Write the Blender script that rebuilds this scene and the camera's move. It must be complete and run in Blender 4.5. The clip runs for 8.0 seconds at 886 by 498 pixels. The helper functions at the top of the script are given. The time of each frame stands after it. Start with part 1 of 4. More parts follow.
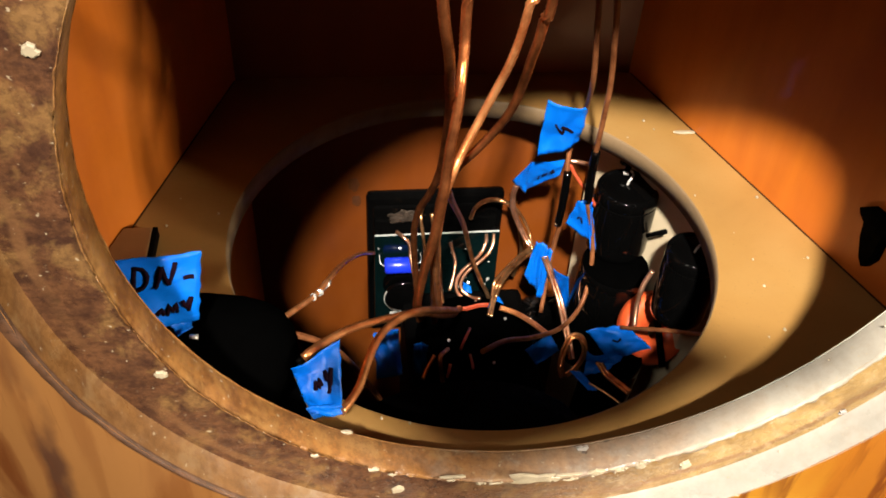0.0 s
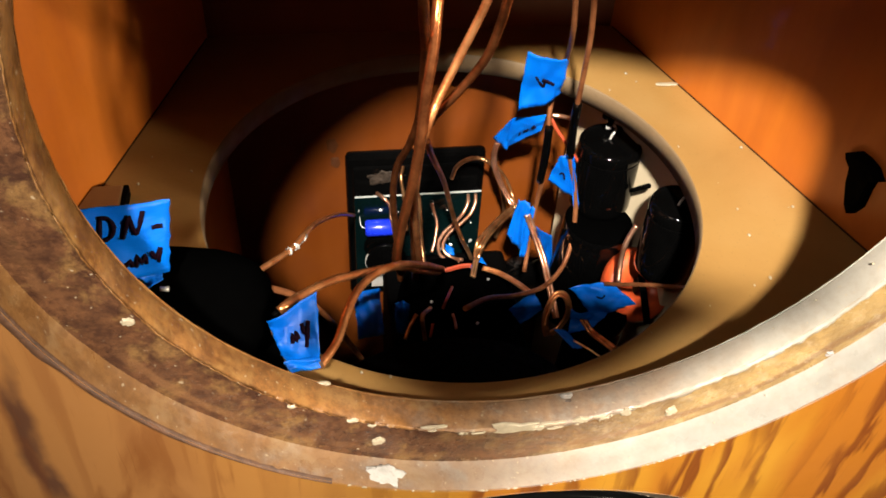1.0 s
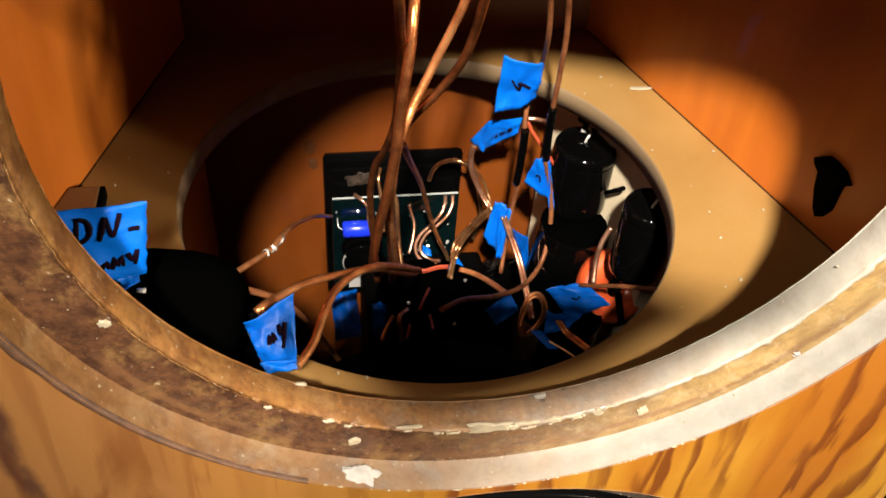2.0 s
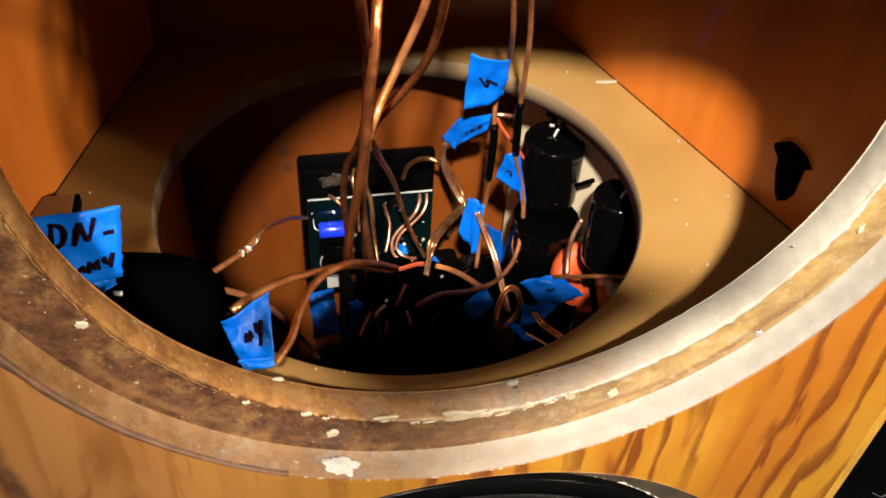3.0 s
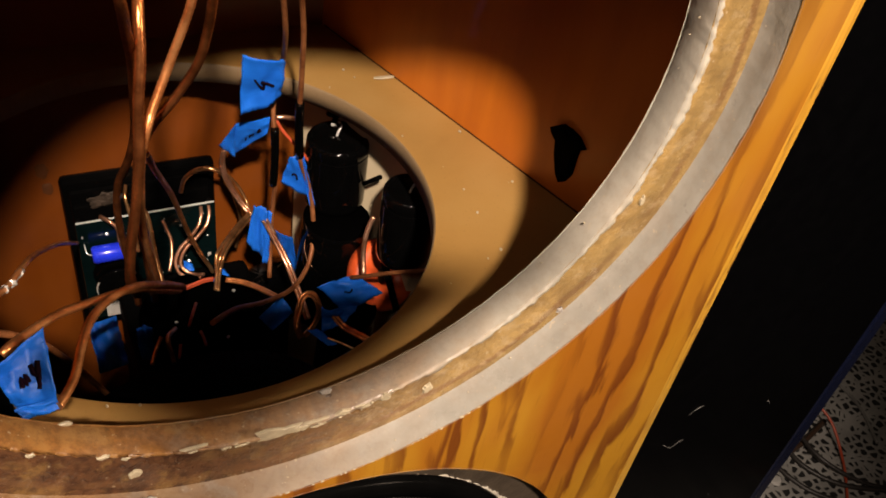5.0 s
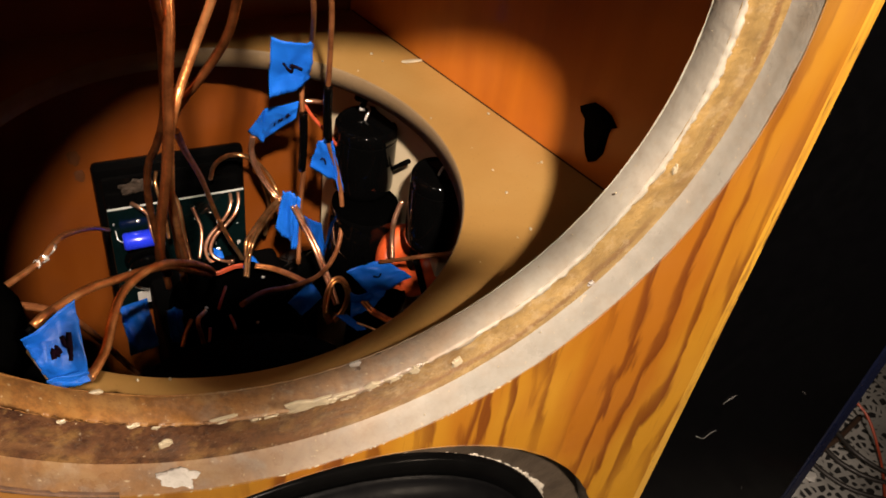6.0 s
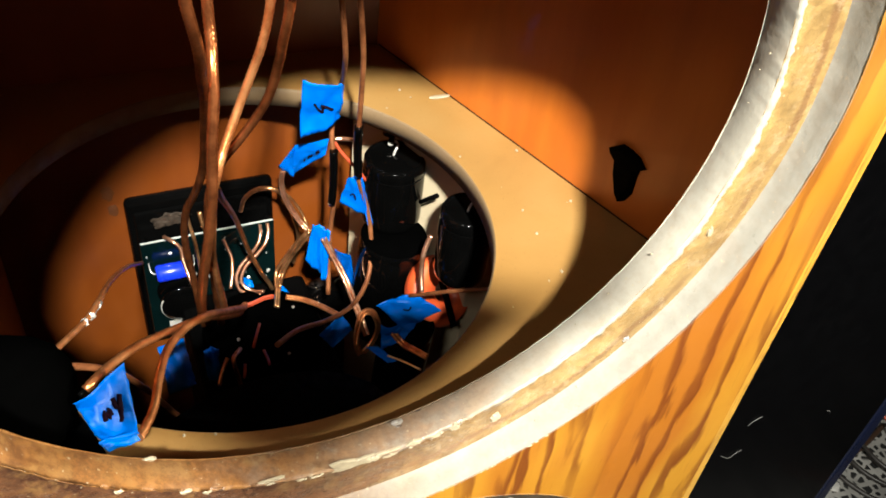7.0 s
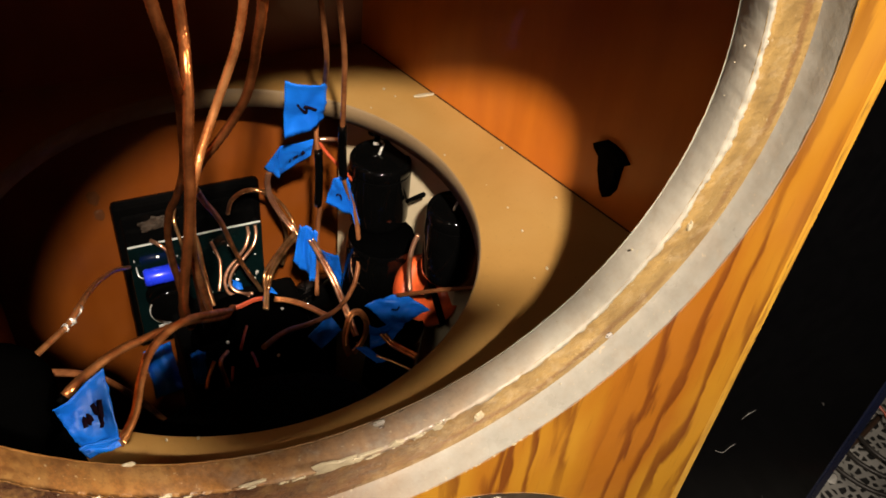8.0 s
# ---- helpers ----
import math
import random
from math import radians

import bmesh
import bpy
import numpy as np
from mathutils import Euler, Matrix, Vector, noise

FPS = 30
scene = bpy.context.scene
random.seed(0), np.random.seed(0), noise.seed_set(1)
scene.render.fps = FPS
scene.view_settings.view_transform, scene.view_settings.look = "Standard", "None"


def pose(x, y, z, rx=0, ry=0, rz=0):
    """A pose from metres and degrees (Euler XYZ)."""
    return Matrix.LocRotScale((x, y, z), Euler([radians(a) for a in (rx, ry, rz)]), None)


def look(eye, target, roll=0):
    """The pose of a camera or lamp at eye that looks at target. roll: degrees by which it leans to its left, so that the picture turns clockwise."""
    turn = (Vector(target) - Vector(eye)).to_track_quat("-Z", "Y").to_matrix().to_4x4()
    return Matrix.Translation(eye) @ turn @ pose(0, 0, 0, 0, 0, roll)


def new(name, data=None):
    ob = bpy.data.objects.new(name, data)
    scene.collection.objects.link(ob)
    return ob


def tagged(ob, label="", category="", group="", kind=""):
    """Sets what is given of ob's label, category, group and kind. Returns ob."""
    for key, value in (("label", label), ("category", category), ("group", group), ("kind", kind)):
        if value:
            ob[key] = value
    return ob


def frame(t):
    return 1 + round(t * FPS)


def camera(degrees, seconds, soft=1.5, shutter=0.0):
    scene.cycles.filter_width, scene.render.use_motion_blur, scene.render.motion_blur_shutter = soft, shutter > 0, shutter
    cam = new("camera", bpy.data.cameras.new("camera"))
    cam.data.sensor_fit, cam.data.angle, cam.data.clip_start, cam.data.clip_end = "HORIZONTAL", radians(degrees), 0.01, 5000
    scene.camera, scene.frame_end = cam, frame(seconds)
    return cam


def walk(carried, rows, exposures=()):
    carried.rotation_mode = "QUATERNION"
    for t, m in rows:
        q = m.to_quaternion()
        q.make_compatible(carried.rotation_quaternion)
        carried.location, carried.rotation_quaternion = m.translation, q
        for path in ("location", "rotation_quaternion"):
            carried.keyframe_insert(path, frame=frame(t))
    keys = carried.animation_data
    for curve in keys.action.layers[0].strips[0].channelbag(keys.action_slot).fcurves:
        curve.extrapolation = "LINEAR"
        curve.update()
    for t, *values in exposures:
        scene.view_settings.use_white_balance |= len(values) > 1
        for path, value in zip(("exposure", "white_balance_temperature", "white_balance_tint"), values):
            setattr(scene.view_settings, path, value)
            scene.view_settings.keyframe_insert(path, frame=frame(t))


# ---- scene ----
cam = camera(53.9, 8.0, soft=1.7)
PATH = [
    (0.0, -0.0545, -0.1472, 0.2526, 47.62, -2.56, -6.37),
    (0.5, -0.0507, -0.1486, 0.2439, 46.70, -2.21, -7.05),
    (1.0, -0.0519, -0.1483, 0.2406, 46.14, -2.53, -7.72),
    (2.5, -0.0502, -0.1537, 0.2455, 46.26, -3.50, -9.55),
    (3.0, -0.0490, -0.1575, 0.2465, 46.41, -2.99, -10.87),
    (3.5, -0.0504, -0.1598, 0.2440, 46.98, -3.37, -11.39),
    (4.0, -0.0452, -0.1668, 0.2361, 46.91, -4.24, -14.23),
    (4.5, -0.0497, -0.1523, 0.2431, 47.69, -8.16, -23.69),
    (4.7, -0.0505, -0.1500, 0.2425, 47.95, -8.41, -25.30),
    (6.0, -0.0520, -0.1550, 0.2313, 47.96, -6.92, -23.89),
    (6.5, -0.0543, -0.1347, 0.2481, 47.04, -6.32, -23.64),
    (7.0, -0.0569, -0.1421, 0.2498, 47.48, -5.91, -23.52),
    (7.5, -0.0530, -0.1422, 0.2468, 47.40, -5.54, -23.79),
    (8.0, -0.0509, -0.1434, 0.2494, 47.46, -5.24, -24.26),
]
EXPOSE = [(0, -0.49, 6300, 9), (1, -0.51, 6250, 9), (2.5, -0.57, 6300, 10), (3.6, -0.56, 6250, 9), (4, -1.02, 6600, 12), (4.5, -1.48, 7150, 19), (6, -1.08, 7050, 17), (6.25, -1.09, 7050, 18), (6.5, -0.27, 5900, 3), (7, -0.28, 5850, 2), (7.5, -0.41, 6050, 3), (8, -1.05, 6850, 11)]
walk(cam, [(t, pose(*p)) for t, *p in PATH], EXPOSE)

# ---- light: a work lamp above and a warm lamp to one side, in a dim room ----
world = bpy.data.worlds.new("dim_room")
scene.world = world
world.use_nodes = True
world.node_tree.nodes["Background"].inputs[0].default_value = (0.72, 0.68, 0.66, 1)
world.node_tree.nodes["Background"].inputs[1].default_value = 0.002


def spot(name, place, target, energy, colour, cone, radius):
    data = bpy.data.lights.new(name, "SPOT")
    data.energy, data.color = energy, colour
    data.spot_size, data.spot_blend, data.shadow_soft_size = radians(cone), 0.9, radius
    ob = new(name, data)
    ob.matrix_world = look(place, target)
    return ob


spot("work_lamp", (-0.169, -0.741, 1.007), (0.148, 0.02, 0.095), 515.0, (1.0, 0.88, 0.74), 33, 0.032)
spot("side_lamp", (0.75, -0.48, 0.36), (-0.08, 0.06, 0.08), 92.0, (1.0, 0.84, 0.64), 26, 0.052)

# unseen fill lamp, added far above as dim ambient light
glow = bpy.data.lights.new("fill_lamp", "AREA")
glow.shape, glow.size, glow.energy, glow.color = "DISK", 0.45, 16.0, (1.0, 0.86, 0.70)
new("fill_lamp", glow).matrix_world = look((-1.3, -1.1, 1.98), (-1.3, -1.09, -0.5))

# ---- dimensions (metres; the shelf's top is z = 0) ----
RO, RI = 0.1305, 0.1126           # rebate and cut-out radius
CX = 0.0015                       # the openings' centre line
D, HB = 0.010, 0.0105             # rebate depth, rest of the baffle
CZ, CZ2 = 0.131, -0.1340          # heights of the two drivers
SY, SR, ST = 0.138, 0.1060, 0.0105  # shelf hole
BACK, FLOOR, TOP = 0.268, -0.50, 0.46
XF, TAP = 0.191, 0.306            # inner side wall: x = XF - TAP * y
BX = 0.1605


# ---- materials ----
class Nodes:
    """A node material, with short ways to add nodes."""

    def __init__(self, name, rough=0.5, metal=0.0, coat=0.0, spec=0.5):
        self.m = bpy.data.materials.new(name)
        self.m.use_nodes = True
        self.t = self.m.node_tree
        self.b = self.t.nodes["Principled BSDF"]
        self.b.inputs["Roughness"].default_value = rough
        self.b.inputs["Metallic"].default_value = metal
        self.b.inputs["Coat Weight"].default_value = coat
        self.b.inputs["Specular IOR Level"].default_value = spec
        self.co = self.t.nodes.new("ShaderNodeTexCoord").outputs["Object"]

    def link(self, a, b):
        self.t.links.new(a, b)

    def scaled(self, sx, sy, sz, rot=(0, 0, 0)):
        n = self.t.nodes.new("ShaderNodeMapping")
        n.inputs["Scale"].default_value = (sx, sy, sz)
        n.inputs["Rotation"].default_value = rot
        self.link(self.co, n.inputs["Vector"])
        return n.outputs["Vector"]

    def noise(self, scale, detail=5, vec=None, distort=0.0, rough=0.55):
        n = self.t.nodes.new("ShaderNodeTexNoise")
        n.inputs["Scale"].default_value, n.inputs["Detail"].default_value = scale, detail
        n.inputs["Distortion"].default_value, n.inputs["Roughness"].default_value = distort, rough
        self.link(vec or self.co, n.inputs["Vector"])
        return n.outputs["Fac"]

    def ramp(self, fac, *stops):
        n = self.t.nodes.new("ShaderNodeValToRGB")
        r = n.color_ramp
        while len(r.elements) < len(stops):
            r.elements.new(0.5)
        for e, (p, c) in zip(r.elements, stops):
            e.position, e.color = p, (*c, 1) if len(c) == 3 else c
        self.link(fac, n.inputs["Fac"])
        return n.outputs["Color"]

    def grey(self, fac, lo, hi):
        return self.ramp(fac, (lo, (0, 0, 0)), (hi, (1, 1, 1)))

    def mix(self, fac, a, b, how="MIX"):
        n = self.t.nodes.new("ShaderNodeMix")
        n.data_type, n.blend_type = "RGBA", how
        for v, s in ((fac, n.inputs["Factor"]), (a, n.inputs["A"]), (b, n.inputs["B"])):
            if isinstance(v, (int, float)):
                s.default_value = v
            elif isinstance(v, tuple):
                s.default_value = (*v, 1)
            else:
                self.link(v, s)
        return n.outputs["Result"]

    def math(self, op, a, b=0.0):
        n = self.t.nodes.new("ShaderNodeMath")
        n.operation = op
        for v, s in ((a, n.inputs[0]), (b, n.inputs[1])):
            if isinstance(v, (int, float)):
                s.default_value = v
            else:
                self.link(v, s)
        return n.outputs[0]

    def axis(self, k):
        n = self.t.nodes.new("ShaderNodeSeparateXYZ")
        self.link(self.co, n.inputs[0])
        return n.outputs[k]

    def colour(self, c):
        if isinstance(c, tuple):
            self.b.inputs["Base Color"].default_value = (*c, 1)
        else:
            self.link(c, self.b.inputs["Base Color"])
        return self

    def rough(self, v):
        self.link(v, self.b.inputs["Roughness"])
        return self

    def bump(self, height, strength=0.3, dist=0.001):
        n = self.t.nodes.new("ShaderNodeBump")
        n.inputs["Strength"].default_value, n.inputs["Distance"].default_value = strength, dist
        self.link(height, n.inputs["Height"])
        self.link(n.outputs["Normal"], self.b.inputs["Normal"])
        return self.m


def plain(name, base, rough=0.5, metal=0.0, coat=0.0, scale=90.0, vary=0.2, bump=0.15, bscale=500.0):
    """A small-part material: colour varied at two scales, fine relief, uneven gloss."""
    n = Nodes(name, rough, metal, coat)
    a = n.ramp(n.noise(scale), (0.3, tuple(c * (1 - vary) for c in base)), (0.7, tuple(min(1, c * (1 + vary)) for c in base)))
    n.colour(n.mix(n.grey(n.noise(scale * 7), 0.55, 0.75), a, tuple(c * (1 - vary) for c in base)))
    n.rough(n.ramp(n.noise(scale * 2.3), (0.3, (rough * 0.8,) * 3), (0.7, (min(1, rough * 1.25),) * 3)))
    return n.bump(n.noise(bscale, 3), bump, 0.0006)


def wood(name, light, mid, dark, rough=0.35, coat=0.25, band=16.0, contrast=0.5, shade_tone=None, ticks=False):
    """Flat-sawn softwood with wavy upright grain."""
    n = Nodes(name, rough, coat=coat)
    warp = n.noise(1.0, 3, n.scaled(8, 8, 3.4), 0.8)
    fine = n.noise(1.0, 6, n.scaled(120, 120, 14), 0.8)
    x = n.math("ADD", n.math("ADD", n.axis(0), n.math("MULTIPLY", warp, 0.055)), n.math("MULTIPLY", fine, 0.021))
    saw = n.math("FRACT", n.math("MULTIPLY", x, band * 4))
    late = n.ramp(saw, (0.0, (0, 0, 0)), (contrast, (0.04,) * 3), (contrast + 0.16, (0.75,) * 3), (0.90, (1, 1, 1)), (1.0, (0.0,) * 3))
    patch = n.noise(1.0, 4, n.scaled(14, 14, 5))
    base = n.mix(n.grey(patch, 0.49, 0.63), light, mid)
    if shade_tone:
        # duller tone towards -x paints the shaded side of the front
        side = n.ramp(n.math("ADD", n.math("MULTIPLY", n.axis(0), 3.0), n.math("ADD", n.math("MULTIPLY", patch, 0.3), 0.35)), (0.20, (1, 1, 1)), (0.50, (0, 0, 0)))
        base = n.mix(n.math("MULTIPLY", side, 0.85), base, shade_tone)
        knot = n.math("MULTIPLY", n.grey(n.noise(1.0, 4, n.scaled(30, 30, 11), 1.2), 0.50, 0.60), n.grey(n.math("MULTIPLY", n.axis(0), -5.0), 0.44, 0.60))
        base = n.mix(n.math("MULTIPLY", knot, 0.8), base, dark)
        kx = n.math("ABSOLUTE", n.math("ADD", n.math("ADD", n.axis(0), 0.1305), n.math("MULTIPLY", n.math("SUBTRACT", n.noise(1.0, 4, n.scaled(14, 14, 26)), 0.5), 0.016)))
        streak = n.math("MULTIPLY", n.ramp(n.math("MULTIPLY", kx, 100.0), (0.16, (1, 1, 1)), (0.44, (0, 0, 0))), n.grey(n.noise(1.0, 4, n.scaled(60, 60, 22)), 0.34, 0.50))
        streak = n.math("MULTIPLY", streak, n.grey(n.math("MULTIPLY", n.math("SUBTRACT", 0.13, n.axis(2)), 20.0), 0.0, 1.0))
        base = n.mix(n.math("MULTIPLY", streak, 0.9), base, (0.045, 0.018, 0.011))
    late = n.math("MULTIPLY", late, n.ramp(n.math("ADD", n.math("MULTIPLY", n.axis(0), 3.0), 0.5), (0.22, (0.35,) * 3), (0.45, (1, 1, 1))))
    strong = n.math("MULTIPLY", late, n.ramp(n.noise(1.0, 3, n.scaled(26, 26, 7)), (0.38, (0.06,) * 3), (0.56, (0.95,) * 3)))
    grain = n.mix(strong, base, dark)
    if ticks:
        grain = n.mix(n.math("MULTIPLY", n.grey(n.noise(1.0, 2, n.scaled(520, 520, 75)), 0.64, 0.68), 0.9), grain, (0.05, 0.016, 0.005))
    pores = n.grey(n.noise(1.0, 3, n.scaled(900, 900, 40)), 0.60, 0.72)
    n.colour(n.mix(n.math("MULTIPLY", pores, 0.25), grain, dark))
    n.rough(n.ramp(n.noise(40), (0.3, (rough * 0.8,) * 3), (0.7, (rough * 1.3,) * 3)))
    return n.bump(n.math("ADD", n.math("MULTIPLY", late, 0.4), pores), 0.12, 0.0004)


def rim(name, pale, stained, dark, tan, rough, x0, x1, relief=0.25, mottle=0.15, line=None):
    """Sawn board edge with dust, varnish and glue blotches, specks and pits; lit side (x1) painted pale, shaded side
    (x0) brown.
    """
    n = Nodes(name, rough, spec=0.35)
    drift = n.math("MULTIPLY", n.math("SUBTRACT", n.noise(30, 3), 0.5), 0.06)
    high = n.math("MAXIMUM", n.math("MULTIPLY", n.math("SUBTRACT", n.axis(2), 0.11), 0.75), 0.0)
    # ramp across the rim puts its lit and shaded sides into the colour
    lit_side = n.grey(n.math("MULTIPLY", n.math("ADD", n.math("ADD", n.math("ADD", n.axis(0), drift), high), -x0), 1.0 / (x1 - x0)), 0.0, 1.0)
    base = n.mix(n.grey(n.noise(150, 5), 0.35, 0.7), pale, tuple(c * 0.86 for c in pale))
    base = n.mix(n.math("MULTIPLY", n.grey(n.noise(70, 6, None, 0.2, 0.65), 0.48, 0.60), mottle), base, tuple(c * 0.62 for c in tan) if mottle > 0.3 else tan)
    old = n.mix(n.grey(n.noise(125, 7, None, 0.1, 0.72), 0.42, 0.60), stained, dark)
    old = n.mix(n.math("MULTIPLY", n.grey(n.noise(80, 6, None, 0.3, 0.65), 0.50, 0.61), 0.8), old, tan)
    worn = n.math("MULTIPLY", n.grey(n.noise(130, 6, None, 0.0, 0.7), 0.42, 0.60), n.math("MULTIPLY", lit_side, 0.85))
    c = n.mix(n.math("MAXIMUM", n.math("MULTIPLY", lit_side, lit_side), worn), old, base)
    grit = n.math("MULTIPLY", n.grey(n.noise(460, 4, None, 0.0, 0.7), 0.48, 0.62), n.math("SUBTRACT", 0.5, n.math("MULTIPLY", lit_side, 0.42)))
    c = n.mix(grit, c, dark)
    if line:
        r2 = n.math("SQRT", n.math("ADD", n.math("POWER", n.math("SUBTRACT", n.axis(0), CX), 2.0), n.math("POWER", n.math("SUBTRACT", n.axis(2), CZ), 2.0)))
        off = n.math("ABSOLUTE", n.math("SUBTRACT", n.math("ADD", r2, n.math("MULTIPLY", n.math("SUBTRACT", n.noise(36, 5), 0.5), 0.007)), line))
        band = n.math("MULTIPLY", n.ramp(n.math("MULTIPLY", off, 100.0), (0.08, (1, 1, 1)), (0.17, (0, 0, 0))), n.grey(n.noise(20, 3), 0.36, 0.50))
        c = n.mix(n.math("MULTIPLY", band, 0.7), c, (0.125, 0.060, 0.025))
        smear = n.math("MULTIPLY", n.grey(n.noise(1.0, 5, n.scaled(110, 110, 130), 0.0, 0.7), 0.53, 0.60), n.math("MULTIPLY", lit_side, 0.4))
        c = n.mix(smear, c, (0.32, 0.235, 0.13))
    specks = n.grey(n.noise(520, 2), 0.68, 0.73)
    c = n.mix(n.math("MULTIPLY", specks, 0.6), c, (0.34, 0.28, 0.19))
    pits = n.math("MULTIPLY", n.grey(n.math("SUBTRACT", 1.0, n.noise(260, 4)), 0.66, 0.78), n.math("SUBTRACT", 1.15, lit_side))
    n.colour(n.mix(n.math("MULTIPLY", pits, 0.7), c, (0.05, 0.028, 0.012)))
    n.rough(n.ramp(n.noise(70), (0.35, (rough * 0.55,) * 3), (0.65, (min(1, rough * 1.2),) * 3)))
    return n.bump(n.math("ADD", n.noise(210, 3), n.math("MULTIPLY", n.noise(640, 3), 0.5)), relief, 0.0009)


M_VENEER = wood("pine_veneer", (0.268, 0.126, 0.0105), (0.210, 0.072, 0.0066), (0.085, 0.021, 0.0035), band=17.0, contrast=0.54, shade_tone=(0.190, 0.084, 0.029))
M_EDGE = wood("pale_edge_band", (0.50, 0.27, 0.030), (0.44, 0.22, 0.022), (0.20, 0.075, 0.012), band=50.0, ticks=True)
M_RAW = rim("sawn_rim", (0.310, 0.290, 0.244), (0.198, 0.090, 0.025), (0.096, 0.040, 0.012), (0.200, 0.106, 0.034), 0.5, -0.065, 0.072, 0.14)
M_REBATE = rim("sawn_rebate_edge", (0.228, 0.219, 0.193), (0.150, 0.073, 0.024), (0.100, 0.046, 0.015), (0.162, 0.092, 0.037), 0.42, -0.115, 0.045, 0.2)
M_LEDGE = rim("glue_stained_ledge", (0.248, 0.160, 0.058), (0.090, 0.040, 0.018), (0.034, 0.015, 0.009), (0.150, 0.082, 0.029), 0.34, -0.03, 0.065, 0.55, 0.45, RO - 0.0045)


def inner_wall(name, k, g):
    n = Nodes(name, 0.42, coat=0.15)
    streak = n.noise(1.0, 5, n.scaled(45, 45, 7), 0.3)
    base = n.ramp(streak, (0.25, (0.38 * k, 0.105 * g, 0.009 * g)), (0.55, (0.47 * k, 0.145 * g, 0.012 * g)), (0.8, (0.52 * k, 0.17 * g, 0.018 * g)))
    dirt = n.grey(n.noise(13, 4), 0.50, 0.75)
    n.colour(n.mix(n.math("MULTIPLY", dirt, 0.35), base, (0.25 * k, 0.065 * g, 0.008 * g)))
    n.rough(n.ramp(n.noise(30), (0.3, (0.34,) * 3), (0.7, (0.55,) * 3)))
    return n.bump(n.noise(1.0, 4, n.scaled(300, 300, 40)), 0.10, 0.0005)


def shelf_board():
    n = Nodes("shelf_fibreboard", 0.42, coat=0.12)
    base = n.ramp(n.noise(16, 5, None, 0.3), (0.28, (0.200, 0.106, 0.028)), (0.52, (0.238, 0.132, 0.038)), (0.75, (0.270, 0.160, 0.052)))
    c = n.mix(n.math("MULTIPLY", n.grey(n.noise(6, 3), 0.50, 0.72), 0.45), base, (0.19, 0.10, 0.034))
    c = n.mix(n.math("MULTIPLY", n.grey(n.noise(620, 3), 0.63, 0.72), 0.4), c, (0.12, 0.068, 0.022))
    n.colour(c)
    n.rough(n.ramp(n.noise(28), (0.3, (0.32,) * 3), (0.7, (0.52,) * 3)))
    return n.bump(n.noise(420, 5), 0.16, 0.0005)


def copper(name, base, dark, rough=0.3, metal=0.55, coat=0.25):
    """Stranded copper seen through clear insulation."""
    n = Nodes(name, rough, metal=metal, coat=coat)
    c = n.ramp(n.noise(140, 4), (0.3, dark), (0.65, base))
    n.colour(c)
    n.b.inputs["Coat Roughness"].default_value = 0.12
    return n.bump(n.noise(1.0, 3, n.scaled(800, 800, 800)), 0.30, 0.0004)


def tape_paper():
    n = Nodes("blue_paper_tape", 0.42, spec=0.22)
    c = n.ramp(n.noise(60, 4), (0.3, (0.0015, 0.078, 0.42)), (0.7, (0.002, 0.118, 0.56)))
    n.colour(c)
    return n.bump(n.math("ADD", n.noise(300, 4), n.noise(1.0, 2, n.scaled(150, 150, 1500))), 0.22, 0.0007)


def filigree():
    """Grey floor covering with a pierced flower pattern over black."""
    n = Nodes("patterned_floor", 0.5)
    v = n.t.nodes.new("ShaderNodeTexVoronoi")
    v.feature, v.inputs["Scale"].default_value, v.inputs["Randomness"].default_value = "DISTANCE_TO_EDGE", 105.0, 0.75
    n.link(n.co, v.inputs["Vector"])
    holes = n.grey(v.outputs["Distance"], 0.16, 0.20)
    w = n.t.nodes.new("ShaderNodeTexVoronoi")
    w.feature, w.inputs["Scale"].default_value, w.inputs["Randomness"].default_value = "DISTANCE_TO_EDGE", 24.0, 0.5
    n.link(n.co, w.inputs["Vector"])
    vein = n.grey(w.outputs["Distance"], 0.035, 0.06)
    dark = n.math("MULTIPLY", holes, vein)
    base = n.ramp(n.noise(20), (0.3, (0.17, 0.166, 0.155)), (0.7, (0.31, 0.302, 0.284)))
    n.colour(n.mix(dark, base, (0.012, 0.012, 0.012)))
    return n.bump(n.math("SUBTRACT", 1.0, dark), 0.6, 0.002)


# the back wall takes the same recipe at about a third of the tone
M_WALL, M_BACKW = inner_wall("varnished_inner_wall", 0.90, 0.78), inner_wall("darker_back_wall", 0.30, 0.235)
M_SHELF, M_TAPE, M_FLOORM = shelf_board(), tape_paper(), filigree()
M_BLACK = plain("black_plastic", (0.0015, 0.0015, 0.0015), 0.22, bump=0.03)
M_CAN = plain("black_shrink_sleeve", (0.0010, 0.0010, 0.0010), 0.05, bump=0.02)
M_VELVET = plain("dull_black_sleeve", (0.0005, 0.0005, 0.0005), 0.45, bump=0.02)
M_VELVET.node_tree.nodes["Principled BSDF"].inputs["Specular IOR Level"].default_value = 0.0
M_MATT = plain("matt_black", (0.0010, 0.0010, 0.0010), 0.7)
M_LACQUER = plain("black_lacquer", (0.0012, 0.0012, 0.0014), 0.16, bump=0.02, bscale=60)
M_RUBBER = plain("black_rubber", (0.002, 0.002, 0.0022), 0.38)
M_COPPER = copper("copper_cable", (0.98, 0.44, 0.17), (0.56, 0.175, 0.052), 0.29, 0.86, 0.0)
M_BROWN = copper("brown_cable", (0.21, 0.080, 0.031), (0.10, 0.033, 0.012), 0.34, 0.15, 0.0)
